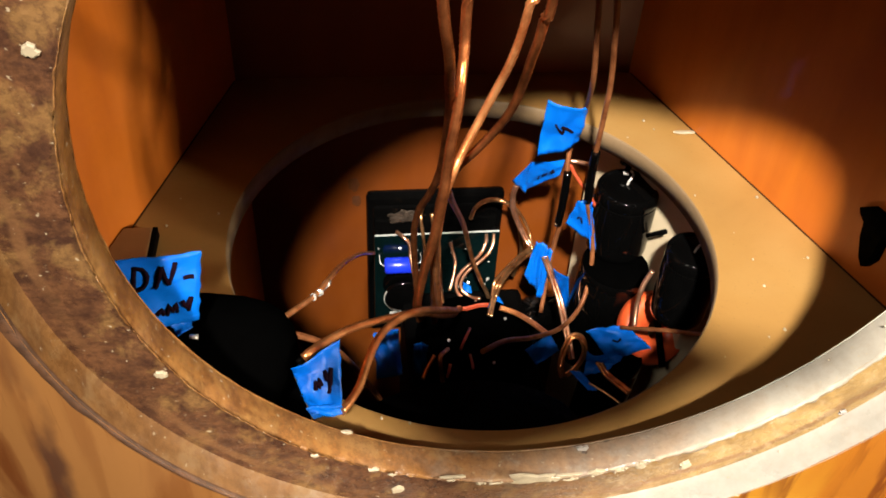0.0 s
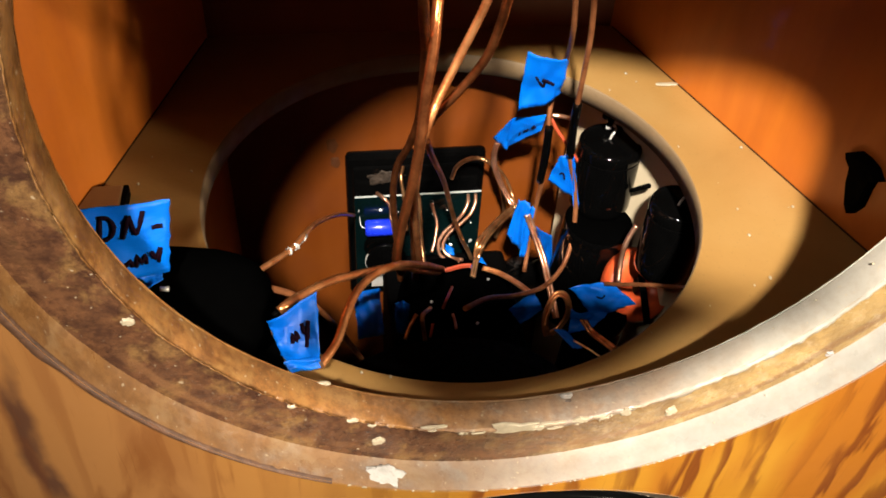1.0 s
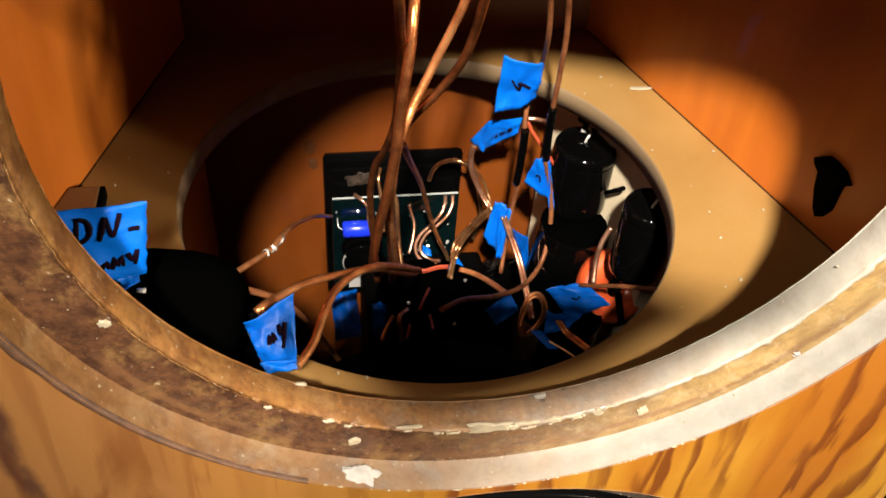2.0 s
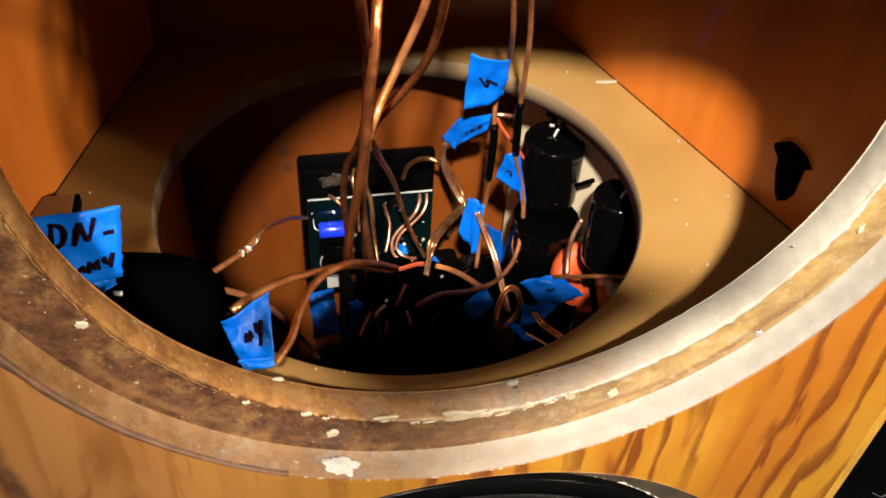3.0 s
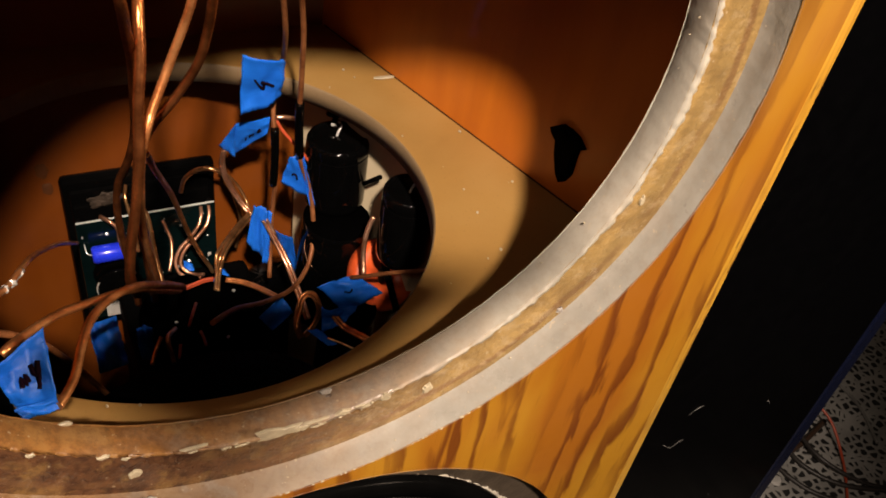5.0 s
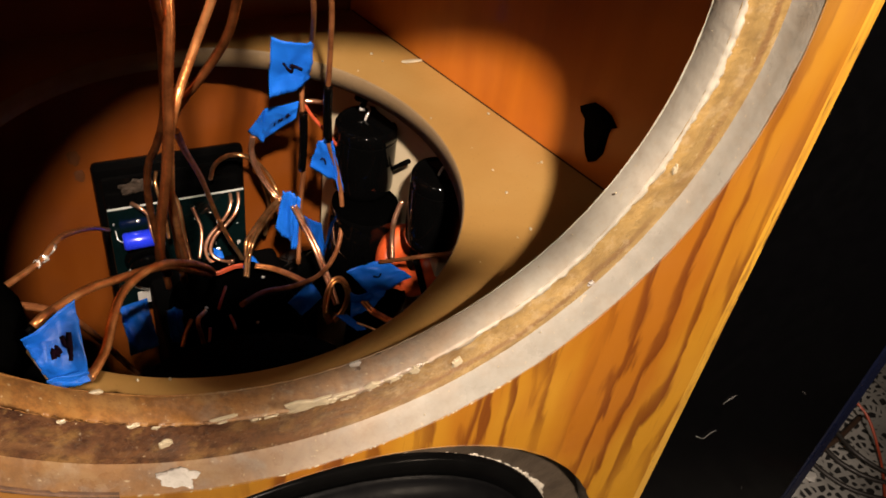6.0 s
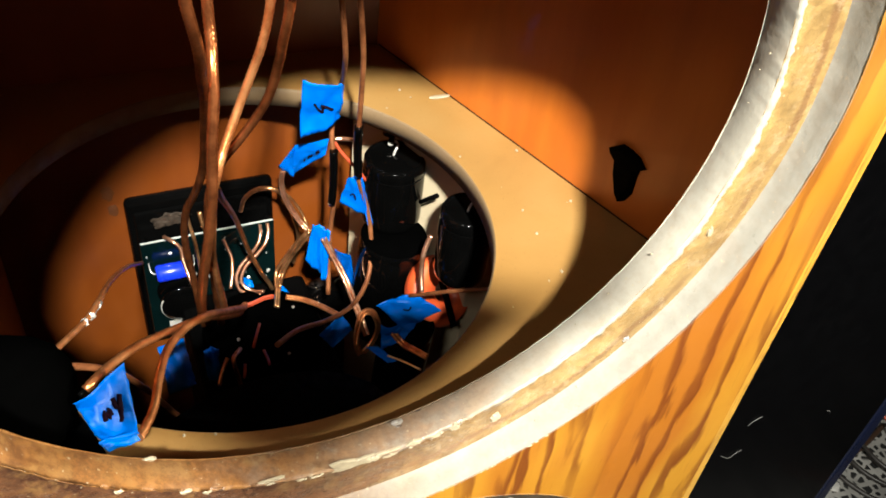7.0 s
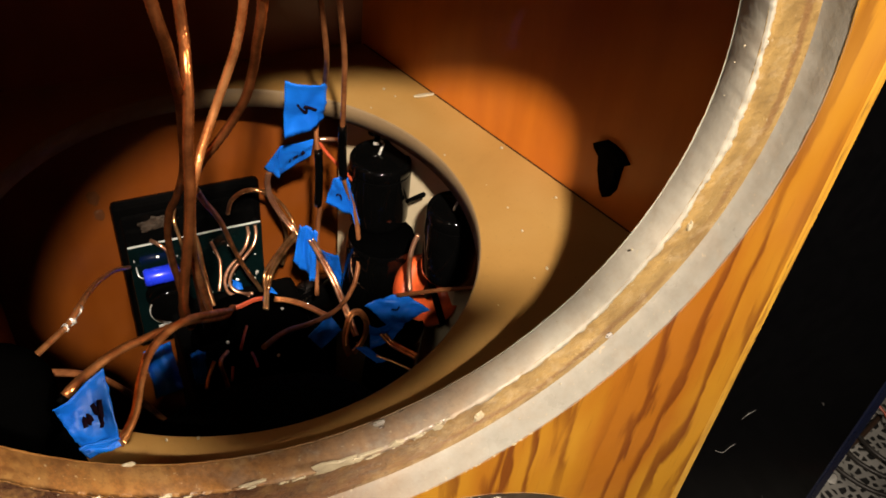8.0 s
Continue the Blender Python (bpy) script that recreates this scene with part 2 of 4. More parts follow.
M_HANG = copper("reddish_copper_cable", (0.52, 0.175, 0.058), (0.21, 0.064, 0.021), 0.30, 0.92, 0.0)
M_BRASSY = copper("golden_cable", (0.86, 0.48, 0.22), (0.36, 0.16, 0.060), 0.28, 0.95, 0.0)
M_PINK = copper("tinned_copper_pair", (0.96, 0.56, 0.37), (0.58, 0.25, 0.13), 0.28, 0.93, 0.0)
M_RED = plain("red_insulation", (0.36, 0.055, 0.022), 0.35, coat=0.3)
M_ORANGE = plain("orange_red_resin", (0.62, 0.088, 0.022), 0.4, coat=0.3, scale=120)
M_SOLDER = plain("solder", (0.70, 0.68, 0.64), 0.25, metal=0.6, bump=0.3)
M_CUT = plain("sawn_shelf_edge", (0.14, 0.092, 0.045), 0.7, scale=60, vary=0.12)
M_CREAM = plain("cream_board", (0.55, 0.46, 0.31), 0.6, scale=25, vary=0.08)
M_PCB = plain("dark_green_board", (0.0012, 0.0050, 0.0052), 0.15, coat=0.1, bump=0.03)
M_PCBEDGE = plain("pale_board_edge", (0.40, 0.42, 0.40), 0.5)
M_BLUECAP = plain("blue_film", (0.01, 0.03, 0.62), 0.25, coat=0.4, bump=0.03)
M_LABEL = plain("grey_white_sticker", (0.36, 0.35, 0.33), 0.6)
M_GLUE = plain("dried_brown_glue", (0.034, 0.025, 0.019), 0.5, scale=260, vary=0.5, bump=0.6, bscale=420)
M_CHIP = plain("pale_filler_chip", (0.29, 0.245, 0.165), 0.5, scale=200)
M_GLOSS = plain("glossy_white_filler", (0.33, 0.32, 0.295), 0.18, coat=0.8, scale=200, bump=0.4, bscale=350)
M_GREYCHIP = plain("grey_chip", (0.22, 0.20, 0.18), 0.6, scale=200)
M_INK = plain("dark_marker_ink", (0.005, 0.001, 0.004), 0.9)
M_WOODSTRIP = wood("brown_cleat", (0.17, 0.085, 0.034), (0.14, 0.068, 0.026), (0.08, 0.035, 0.014))
M_NAVY = plain("navy_sheen", (0.003, 0.005, 0.018), 0.3, bump=0.03)
M_DULLCABLE = plain("dusty_black_cable", (0.020, 0.017, 0.015), 0.45)
M_DARKCABLE = plain("dull_dark_brown_cable", (0.035, 0.018, 0.010), 0.5)
M_GASKET = plain("dark_glued_ledge", (0.040, 0.030, 0.021), 0.38, scale=70, vary=0.35, bump=0.3)
M_PIT = plain("dark_brown_pit", (0.062, 0.040, 0.026), 0.45, scale=240)
M_HAIR = plain("grey_fibre", (0.16, 0.155, 0.145), 0.4)


for m, level in ((M_BROWN, 0.10), (M_INK, 0.05), (M_CAN, 0.20), (M_BLACK, 0.03), (M_LACQUER, 0.022), (M_GLUE, 0.10), (M_MATT, 0.02), (M_RUBBER, 0.06), (M_PCB, 0.3)):
    m.node_tree.nodes["Principled BSDF"].inputs["Specular IOR Level"].default_value = level
M_PAINT = plain("off_white_wall_paint", (0.62, 0.60, 0.56), 0.8, scale=3.0, vary=0.05, bscale=120.0)
M_STAIN = plain("brown_scorch_stain", (0.075, 0.022, 0.004), 0.55)
M_GAP = plain("brown_gap_shadow", (0.060, 0.026, 0.011), 0.6, scale=160, vary=0.5, bump=0.5)
M_SCORCH = plain("scorch_mark", (0.03, 0.012, 0.005), 0.6)
M_SCORCH.node_tree.nodes["Principled BSDF"].inputs["Specular IOR Level"].default_value = 0.05


# ---- mesh helpers ----
def part(name, bm, material, parent=None, label=""):
    me = bpy.data.meshes.new(name)
    bm.normal_update()
    bm.to_mesh(me)
    bm.free()
    mats = material if isinstance(material, (list, tuple)) else [material]
    for m in mats:
        me.materials.append(m)
    ob = new(name, me)
    if parent:
        ob.parent = parent
    if label:
        ob["label"] = label
    return ob


def smooth(ob):
    for p in ob.data.polygons:
        p.use_smooth = True
    return ob


def thing(name, label, category, group="", kind=""):
    return tagged(new(name), label, category, group, kind)


def bm_prism(poly, lo, hi, axis=2, bevel=0.0):
    """A prism of the polygon poly (pairs) from lo to hi along an axis."""
    bm = bmesh.new()

    def v(p, h):
        c = list(p)
        c.insert(axis, h)
        return bm.verts.new(c)
    a = [v(p, lo) for p in poly]
    b = [v(p, hi) for p in poly]
    n = len(poly)
    for i in range(n):
        j = (i + 1) % n
        bm.faces.new((a[i], a[j], b[j], b[i]))
    bm.faces.new(a[::-1])
    bm.faces.new(b)
    bmesh.ops.recalc_face_normals(bm, faces=bm.faces)
    if bevel:
        bmesh.ops.bevel(bm, geom=bm.edges[:], offset=bevel, segments=2, profile=0.5, affect="EDGES")
    return bm


def bm_box(x0, x1, y0, y1, z0, z1, bevel=0.0):
    return bm_prism([(x0, y0), (x1, y0), (x1, y1), (x0, y1)], z0, z1, 2, bevel)


def spin(profile, n=64, axis="z", centre=(0, 0, 0), start=0.0, end=360.0):
    """A surface of revolution of (radius, height) pairs about an axis through centre."""
    bm = bmesh.new()
    full = abs(end - start - 360) < 1e-6
    rings = []
    for i in range(n if full else n + 1):
        a = radians(start + (end - start) * i / n)
        row = []
        for r, h in profile:
            p = (r * math.cos(a), r * math.sin(a), h) if axis == "z" else (r * math.cos(a), h, r * math.sin(a))
            row.append(bm.verts.new((p[0] + centre[0], p[1] + centre[1], p[2] + centre[2])))
        rings.append(row)
    for i in range(len(rings) if full else len(rings) - 1):
        a, b = rings[i], rings[(i + 1) % len(rings)]
        for k in range(len(profile) - 1):
            bm.faces.new((a[k], b[k], b[k + 1], a[k + 1]))
    bmesh.ops.remove_doubles(bm, verts=bm.verts, dist=1e-6)
    bmesh.ops.recalc_face_normals(bm, faces=bm.faces)
    return bm


def glide(pts, step=0.004):
    """Points of a smooth curve through pts."""
    P = [Vector(p) for p in pts]
    P = [P[0] * 2 - P[1]] + P + [P[-1] * 2 - P[-2]]
    out = []
    for i in range(1, len(P) - 2):
        n = max(2, int((P[i + 1] - P[i]).length / step))
        for k in range(n):
            t = k / n
            a, b, c, d = P[i - 1:i + 3]
            out.append(0.5 * (2 * b + (c - a) * t + (2 * a - 5 * b + 4 * c - d) * t * t + (3 * b - a - 3 * c + d) * t ** 3))
    out.append(P[-2])
    return out


def tube(bm, pts, r, n=8, step=0.004, twin=0.0, lay=0.0):
    """A round cable along a smooth curve; twin: the gap between two strands lying side by side; lay: length of one turn of twisted strands."""
    path = glide(pts, step)
    side0 = Vector((1, 0, 0))
    for sign in ((-1, 1) if twin else (0,)):
        rings, side, run = [], side0.copy(), 0.0
        for i, p in enumerate(path):
            run += (p - path[i - 1]).length if i else 0.0
            d = (path[min(i + 1, len(path) - 1)] - path[max(i - 1, 0)]).normalized()
            side = (side - d * side.dot(d)).normalized()
            up = d.cross(side)
            c = p + side * (sign * twin * 0.5)
            turn = 2 * math.pi * run / lay if lay else 0.0
            rings.append([bm.verts.new(c + (side * math.cos(a) + up * math.sin(a)) * r * (1 + (0.15 * math.cos(6 * (a - turn)) if lay else 0.0))) for a in (2 * math.pi * k / n for k in range(n))])
        for a, b in zip(rings, rings[1:]):
            for k in range(n):
                bm.faces.new((a[k], a[(k + 1) % n], b[(k + 1) % n], b[k])).smooth = True
        bm.faces.new(rings[0][::-1])
        bm.faces.new(rings[-1])
    return bm


def lump(bm, place, size, squash=(1, 1, 1), seed=0, sub=2):
    """A small uneven lump."""
    ico = bmesh.ops.create_icosphere(bm, subdivisions=sub, radius=1.0)
    for v in ico["verts"]:
        k = 1 + 0.45 * noise.noise(v.co * 1.7 + Vector((seed * 7.1, seed * 3.3, 0)))
        v.co = Vector(place) + Vector([v.co[i] * k * size * squash[i] for i in range(3)])
    return bm


def rough_ring(bm, profile, z, n=420, amp=0.00024, mi=0):
    """A ring about the y axis at height z, of (radius, y) pairs, with an uneven sawn surface."""
    rings = []
    for i in range(n):
        a = 2 * math.pi * i / n
        c, s = math.cos(a), math.sin(a)
        row = []
        for r, y, k in profile:
            p = Vector((r * c, y, r * s + z))
            w = amp * k * (noise.noise(p * 180) + 0.7 * noise.noise(p * 420) + 0.8 * noise.noise(p * 45))
            row.append(bm.verts.new((CX + (r + w) * c, y + 0.6 * w, (r + w) * s + z)))
        rings.append(row)
    for i in range(n):
        a, b = rings[i], rings[(i + 1) % n]
        for k in range(len(profile) - 1):
            f = bm.faces.new((a[k], a[k + 1], b[k + 1], b[k]))
            f.smooth, f.material_index = True, mi
    return bm


def flake(place, sx, sz, seed, thick=0.0006):
    """A thin ragged flake lying against the plane y of its place."""
    bm, k = bmesh.new(), 15
    rings = []
    for depth, q in ((0.0003, 1.0), (-thick * 0.6, 0.96), (-thick, 0.72)):
        row = []
        for i in range(k):
            a = 2 * math.pi * i / k
            c, s = math.cos(a), math.sin(a)
            r = q * (0.78 + 0.50 * noise.noise(Vector((c * 1.6, s * 1.6, seed * 3.7))) + 0.28 * noise.noise(Vector((c * 5, s * 5, seed * 1.9))))
            row.append(bm.verts.new((place[0] + sx * r * c, place[1] + depth, place[2] + sz * r * s)))
        rings.append(row)
    for a, b in zip(rings, rings[1:]):
        for i in range(k):
            bm.faces.new((a[i], a[(i + 1) % k], b[(i + 1) % k], b[i]))
    bm.faces.new(rings[-1])
    bmesh.ops.recalc_face_normals(bm, faces=bm.faces)
    return bm


def lipped_ring(bm, z, n=900):
    """The cut-out's wall with its chipped front lip of uneven width lying over the ledge."""
    rings = []
    for i in range(n):
        a = 2 * math.pi * i / n
        c, s = math.cos(a), math.sin(a)
        p = Vector((c, s, z * 3)) * RI
        lip = 0.0012 + 0.0020 * max(0.0, noise.noise(p * 60)) + 0.0016 * max(0.0, noise.noise(p * 210)) + 0.0008 * noise.noise(p * 700)
        side = min(1.0, max(0.0, (c + 0.75) / 0.8))
        lip = max(0.0003, lip * (0.25 + 1.05 * side))
        up = 0.00035 * noise.noise(p * 260) + 0.0003 * noise.noise(p * 640)
        row = []
        for r, y, k in ((RI + lip, 0.0004, 0), (RI + lip * 0.92, -0.0001 - 0.0003 * side, 0.6), (RI + lip * 0.5, -0.0002 - 0.0003 * side, 1), (RI + 0.0005, -0.0004, 1.4), (RI, 0.0006, 1), (RI, 0.0045, 1), (RI, HB - 0.0012, 1), (RI + 0.0008, HB + 0.0003, 1.6)):
            q = Vector((r * c, y, r * s + z))
            w = (0.00026 if y < 0.001 else 0.00014) * k * (noise.noise(q * 180) + 0.7 * noise.noise(q * 420) + 0.8 * noise.noise(q * 45))
            row.append(bm.verts.new((CX + (r + w) * c, y + 0.6 * w + (up * k if y < 0 else 0.0), (r + w) * s + z)))
        rings.append(row)
    for i in range(n):
        a, b = rings[i], rings[(i + 1) % n]
        for k in range(len(a) - 1):
            bm.faces.new((a[k], a[k + 1], b[k + 1], b[k])).smooth = True
    return bm


# ---- the loudspeaker cabinet ----
cabinet = thing("loudspeaker_cabinet", "open floor-standing loudspeaker cabinet with veneered front and bare driver opening", "loudspeaker")


def holed_face(bm, y, circles, x0, x1, z0, z1, n=160):
    """A face in the plane y with round openings (z, radius) above one another, each set in a square."""
    half = 0.1324
    zs = sorted(circles)
    cuts = [z0]
    for z, r in zs:
        cuts += [z - half, z + half]
    cuts.append(z1)

    def quad(a, b, c, d):
        if abs(a - b) > 1e-6 and abs(c - d) > 1e-6:
            bm.faces.new([bm.verts.new(p) for p in ((a, y, c), (b, y, c), (b, y, d), (a, y, d))])
    for i in range(0, len(cuts), 2):
        quad(x0, x1, cuts[i], cuts[i + 1])
    for z, r in zs:
        quad(x0, -half, z - half, z + half)
        quad(half, x1, z - half, z + half)
        inner, outer = [], []
        for k in range(n):
            a = 2 * math.pi * k / n
            c, s = math.cos(a), math.sin(a)
            q = half / max(abs(c), abs(s))
            rr = r + 0.0003 * noise.noise(Vector((c * 30, s * 30, z)))
            inner.append(bm.verts.new((CX + rr * c, y, z + rr * s)))
            outer.append(bm.verts.new((q * c, y, z + q * s)))
        for k in range(n):
            j = (k + 1) % n
            bm.faces.new((inner[k], outer[k], outer[j], inner[j]))
    bmesh.ops.remove_doubles(bm, verts=bm.verts, dist=1e-5)
    bmesh.ops.recalc_face_normals(bm, faces=bm.faces)
    return bm


part("front_veneer", holed_face(bmesh.new(), -D, [(CZ, RO), (CZ2, RO)], -BX + 0.009, BX - 0.011, FLOOR + 0.02, TOP), M_VENEER, cabinet, "orange pine veneer with dark wavy grain")
part("baffle_back", holed_face(bmesh.new(), HB, [(CZ, RI), (CZ2, RI)], -BX + 0.003, BX - 0.003, FLOOR + 0.02, TOP), M_RAW, cabinet)
for s in (-1, 1):
    part("edge_band", bm_prism([(s * (BX - 0.011), -D), (s * (BX - 0.002), -D + 0.0035), (s * BX, -D + 0.007), (s * BX, HB), (s * (BX - 0.011), HB - 0.001)], FLOOR + 0.02, TOP), M_EDGE, cabinet, "pale yellow wooden edge band")
for z in (CZ, CZ2):
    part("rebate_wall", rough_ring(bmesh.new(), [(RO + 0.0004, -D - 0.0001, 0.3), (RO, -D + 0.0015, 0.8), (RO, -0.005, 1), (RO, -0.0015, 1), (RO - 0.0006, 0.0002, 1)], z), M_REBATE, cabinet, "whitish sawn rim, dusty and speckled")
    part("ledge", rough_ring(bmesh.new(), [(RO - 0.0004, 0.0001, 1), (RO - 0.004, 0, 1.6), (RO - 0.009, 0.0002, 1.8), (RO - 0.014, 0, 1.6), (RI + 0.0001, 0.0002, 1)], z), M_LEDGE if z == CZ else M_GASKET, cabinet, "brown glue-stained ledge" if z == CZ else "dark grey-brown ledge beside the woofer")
    part("cutout_wall", lipped_ring(bmesh.new(), z), M_RAW, cabinet, "whitish sawn rim, its shaded side painted brown, chipped along its lip")


# brown strip painted as the shadow line in the gap beside the veneer
bm = bmesh.new()
rows = []
for i in range(181):
    a = radians(146 + 98 * i / 180)
    c, z1 = math.cos(a), math.sin(a)
    w = 0.0024 * min(1.0, max(0.06, (236 - math.degrees(a)) / 45)) * (1 + 0.5 * noise.noise(Vector((c * 14, z1 * 14, 2.0)))) * min(1.0, i / 12 + 0.05)
    rows.append([bm.verts.new((CX + (RO + q) * c, y, CZ + (RO + q) * z1)) for q, y in ((0.0, -D + 0.0012), (0.0002, -D - 0.0003), (0.0004 + w * 0.6, -D - 0.0004), (0.0005 + w, -D + 0.0001))])
for a, b in zip(rows, rows[1:]):
    for k in range(3):
        bm.faces.new((a[k], a[k + 1], b[k + 1], b[k])).smooth = True
part("veneer_gap", bm, M_GAP, cabinet, "gap along the veneer edge, its shadow line painted dark brown")


def side_x(y):
    return XF - TAP * y


YB = 0.036
for s in (-1, 1):
    poly = [(s * (BX - 0.004), HB + 0.0005), (s * side_x(YB), YB), (s * side_x(BACK), BACK), (s * (side_x(BACK) + 0.019), BACK + 0.018),
            (s * (side_x(YB) + 0.019), YB - 0.004), (s * (BX + 0.004), HB + 0.0005)]
    ob = part("side_panel", bm_prism(poly, FLOOR + 0.02, TOP), [M_WALL, M_LACQUER], cabinet, "orange-brown varnished inside, black lacquered outside")
    for f in ob.data.polygons:
        out = f.normal.x * s > 0.3 and f.center.x * s > side_x(f.center.y) + 0.005
        f.material_index = 1 if out else 0
xb = side_x(BACK)
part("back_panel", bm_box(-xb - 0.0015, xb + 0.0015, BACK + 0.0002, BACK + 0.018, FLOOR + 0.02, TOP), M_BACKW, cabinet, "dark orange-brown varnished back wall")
outline = [(-BX, -0.003), (BX, -0.003), (side_x(YB), YB), (xb, BACK), (-xb, BACK), (-side_x(YB), YB)]
part("top_panel", bm_prism(outline, TOP, TOP + 0.018), M_WALL, cabinet)
part("bottom_panel", bm_prism(outline, FLOOR, FLOOR + 0.018), M_WALL, cabinet)

# the shelf brace: a board with a round hole, whose outline follows the walls
bm = bmesh.new()
N = 160
rows = []
for r_in, zz in ((SR + 0.0007, 0.0), (SR, -0.0008), (SR, -ST)):
    inner, outer = [], []
    for k in range(N):
        a = 2 * math.pi * k / N
        c, s = math.cos(a), math.sin(a)
        cand = []
        if s > 1e-6:
            cand.append((BACK - SY) / s)
        if s < -1e-6:
            cand.append((HB + 0.001 - SY) / s)
        for sg in (-1, 1):
            den = sg * c + TAP * s
            if den > 1e-6:
                cand.append((side_x(SY) - 0.0004) / den)
        q = min(cand)
        inner.append(bm.verts.new((0.002 + r_in * c, SY + r_in * s, zz)))
        outer.append(bm.verts.new((q * c, SY + q * s, zz)))
    rows.append((inner, outer))
for k in range(N):
    j = (k + 1) % N
    (i0, o0), (i1, o1), (i2, o2) = rows
    bm.faces.new((i0[k], o0[k], o0[j], i0[j]))
    bm.faces.new((i2[k], i2[j], o2[j], o2[k]))
    for f in (bm.faces.new((i0[k], i0[j], i1[j], i1[k])), bm.faces.new((i1[k], i1[j], i2[j], i2[k]))):
        f.smooth, f.material_index = True, 1
bmesh.ops.recalc_face_normals(bm, faces=bm.faces)
part("shelf_brace", bm, [M_SHELF, M_CUT], cabinet, "tan fibreboard brace with a round hole")
part("corner_cleat", bm_prism([(-0.1712, 0.062), (-0.1350, 0.062), (-0.1350, 0.142), (-0.1470, 0.142)], 0.0001, 0.006, 2, 0.0006), M_WOODSTRIP, cabinet, "small brown wooden corner cleat")
# black strip put in for the shade of the gap next to the cleat
part("cleat_gap_shade", bm_box(-0.1349, -0.1328, 0.120, 0.1425, 0.0001, 0.0056, 0.0004), M_MATT, cabinet, "dark gap beside the cleat, its shade put in as a black strip")

for s in (-1, 1):
    part("shelf_gap", tube(bmesh.new(), [(s * (side_x(y) - 0.0003), y, 0.0001) for y in (0.040, 0.09, 0.14, 0.19, 0.24, 0.266)], 0.00042, 6, 0.02), M_SCORCH, cabinet, "dark gap where the shelf meets the wall")

# ---- lower driver ----
driver = thing("woofer", "black fitted woofer with rubber surround in its rebate", "loudspeaker driver")
C2 = (-0.003, 0, CZ2)
smooth(part("frame", spin([(0.1172, -0.0003), (0.1178, -0.003), (0.1168, -0.0042), (0.1145, -0.0047), (0.109, -0.004), (0.106, 0.0)], 160, "y", C2), M_BLACK, driver))
smooth(part("surround", spin([(0.110, -0.0035)] + [(0.097 + 0.0115 * math.cos(math.pi * k / 14), -0.0035 - 0.0095 * math.sin(math.pi * k / 14)) for k in range(15)] + [(0.083, -0.003)], 160, "y", C2), M_RUBBER, driver))
smooth(part("cone", spin([(0.084, -0.003), (0.07, 0.006), (0.05, 0.020), (0.03, 0.033)], 128, "y", C2), M_MATT, driver))
smooth(part("dust_cap", spin([(0.034, 0.031), (0.028, 0.026), (0.014, 0.021), (0.0, 0.0195)], 64, "y", C2), M_RUBBER, driver))
smooth(part("basket", spin([(0.106, 0.0005), (0.104, 0.012), (0.092, 0.036), (0.062, 0.060), (0.056, 0.072)], 64, "y", C2), M_MATT, driver))
smooth(part("magnet", spin([(0, 0.113), (0.046, 0.113), (0.050, 0.110), (0.066, 0.109), (0.070, 0.106), (0.070, 0.073), (0.066, 0.070), (0.0, 0.070)], 96, "y", C2), M_MATT, driver))

# ---- black cabinet beside, floor ----
beside = thing("black_cabinet", "glossy black lacquered cabinet standing on the floor beside the loudspeaker", "cabinet")
part("body", bm_box(0.216, 0.482, 0.084, 0.42, FLOOR + 0.012, 0.60, 0.016), M_LACQUER, beside)
part("front_panel", bm_box(0.224, 0.466, 0.0797, 0.0845, FLOOR + 0.03, 0.58, 0.0015), M_LACQUER, beside, "glossy black front panel")
# navy colour paints the bluish reflection along the cabinet's edge
part("edge_sheen", bm_box(0.467, 0.4815, 0.0790, 0.0850, FLOOR + 0.03, 0.58, 0.002), M_NAVY, beside, "bluish sheen of the edge, painted as a navy strip")
part("plinth", bm_box(0.226, 0.472, 0.095, 0.41, FLOOR, FLOOR + 0.0125), M_MATT, beside)
part("top_board", bm_box(0.213, 0.485, 0.080, 0.42, 0.5995, 0.618, 0.003), M_LACQUER, beside)
bm = bmesh.new()
bmesh.ops.create_grid(bm, x_segments=2, y_segments=2, size=2.25)
bmesh.ops.translate(bm, verts=bm.verts, vec=(0, 0, FLOOR))
bmesh.ops.translate(bm, verts=bm.verts, vec=(0, -1.2, 0))
tagged(part("floor", bm, M_FLOORM), "grey pierced-pattern floor covering over black, dimly lit", "floor", kind="structure")


for nm, box in (("wall_north", (-2.25, 2.25, 1.05, 1.17, FLOOR, 2.0)), ("wall_south", (-2.25, 2.25, -3.57, -3.45, FLOOR, 2.0)),
                ("wall_east", (2.25, 2.37, -3.57, 1.17, FLOOR, 2.0)), ("wall_west", (-2.37, -2.25, -3.57, 1.17, FLOOR, 2.0))):
    tagged(part(nm, bm_box(*box), M_PAINT), "plain off-white painted room wall in the dark", "wall", kind="structure")
tagged(part("ceiling", bm_box(-2.37, 2.37, -3.57, 1.17, 2.0, 2.1), M_PAINT), "plain off-white ceiling of the dim room", "ceiling", kind="structure")

# ---- unseen slab outlined to cast the phone's shadow, on an added stand ----
stand = thing("shade_slab_stand", "unseen black stand added to carry the shade slab above the opening", "phone stand")
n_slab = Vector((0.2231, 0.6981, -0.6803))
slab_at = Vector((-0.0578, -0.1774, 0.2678))
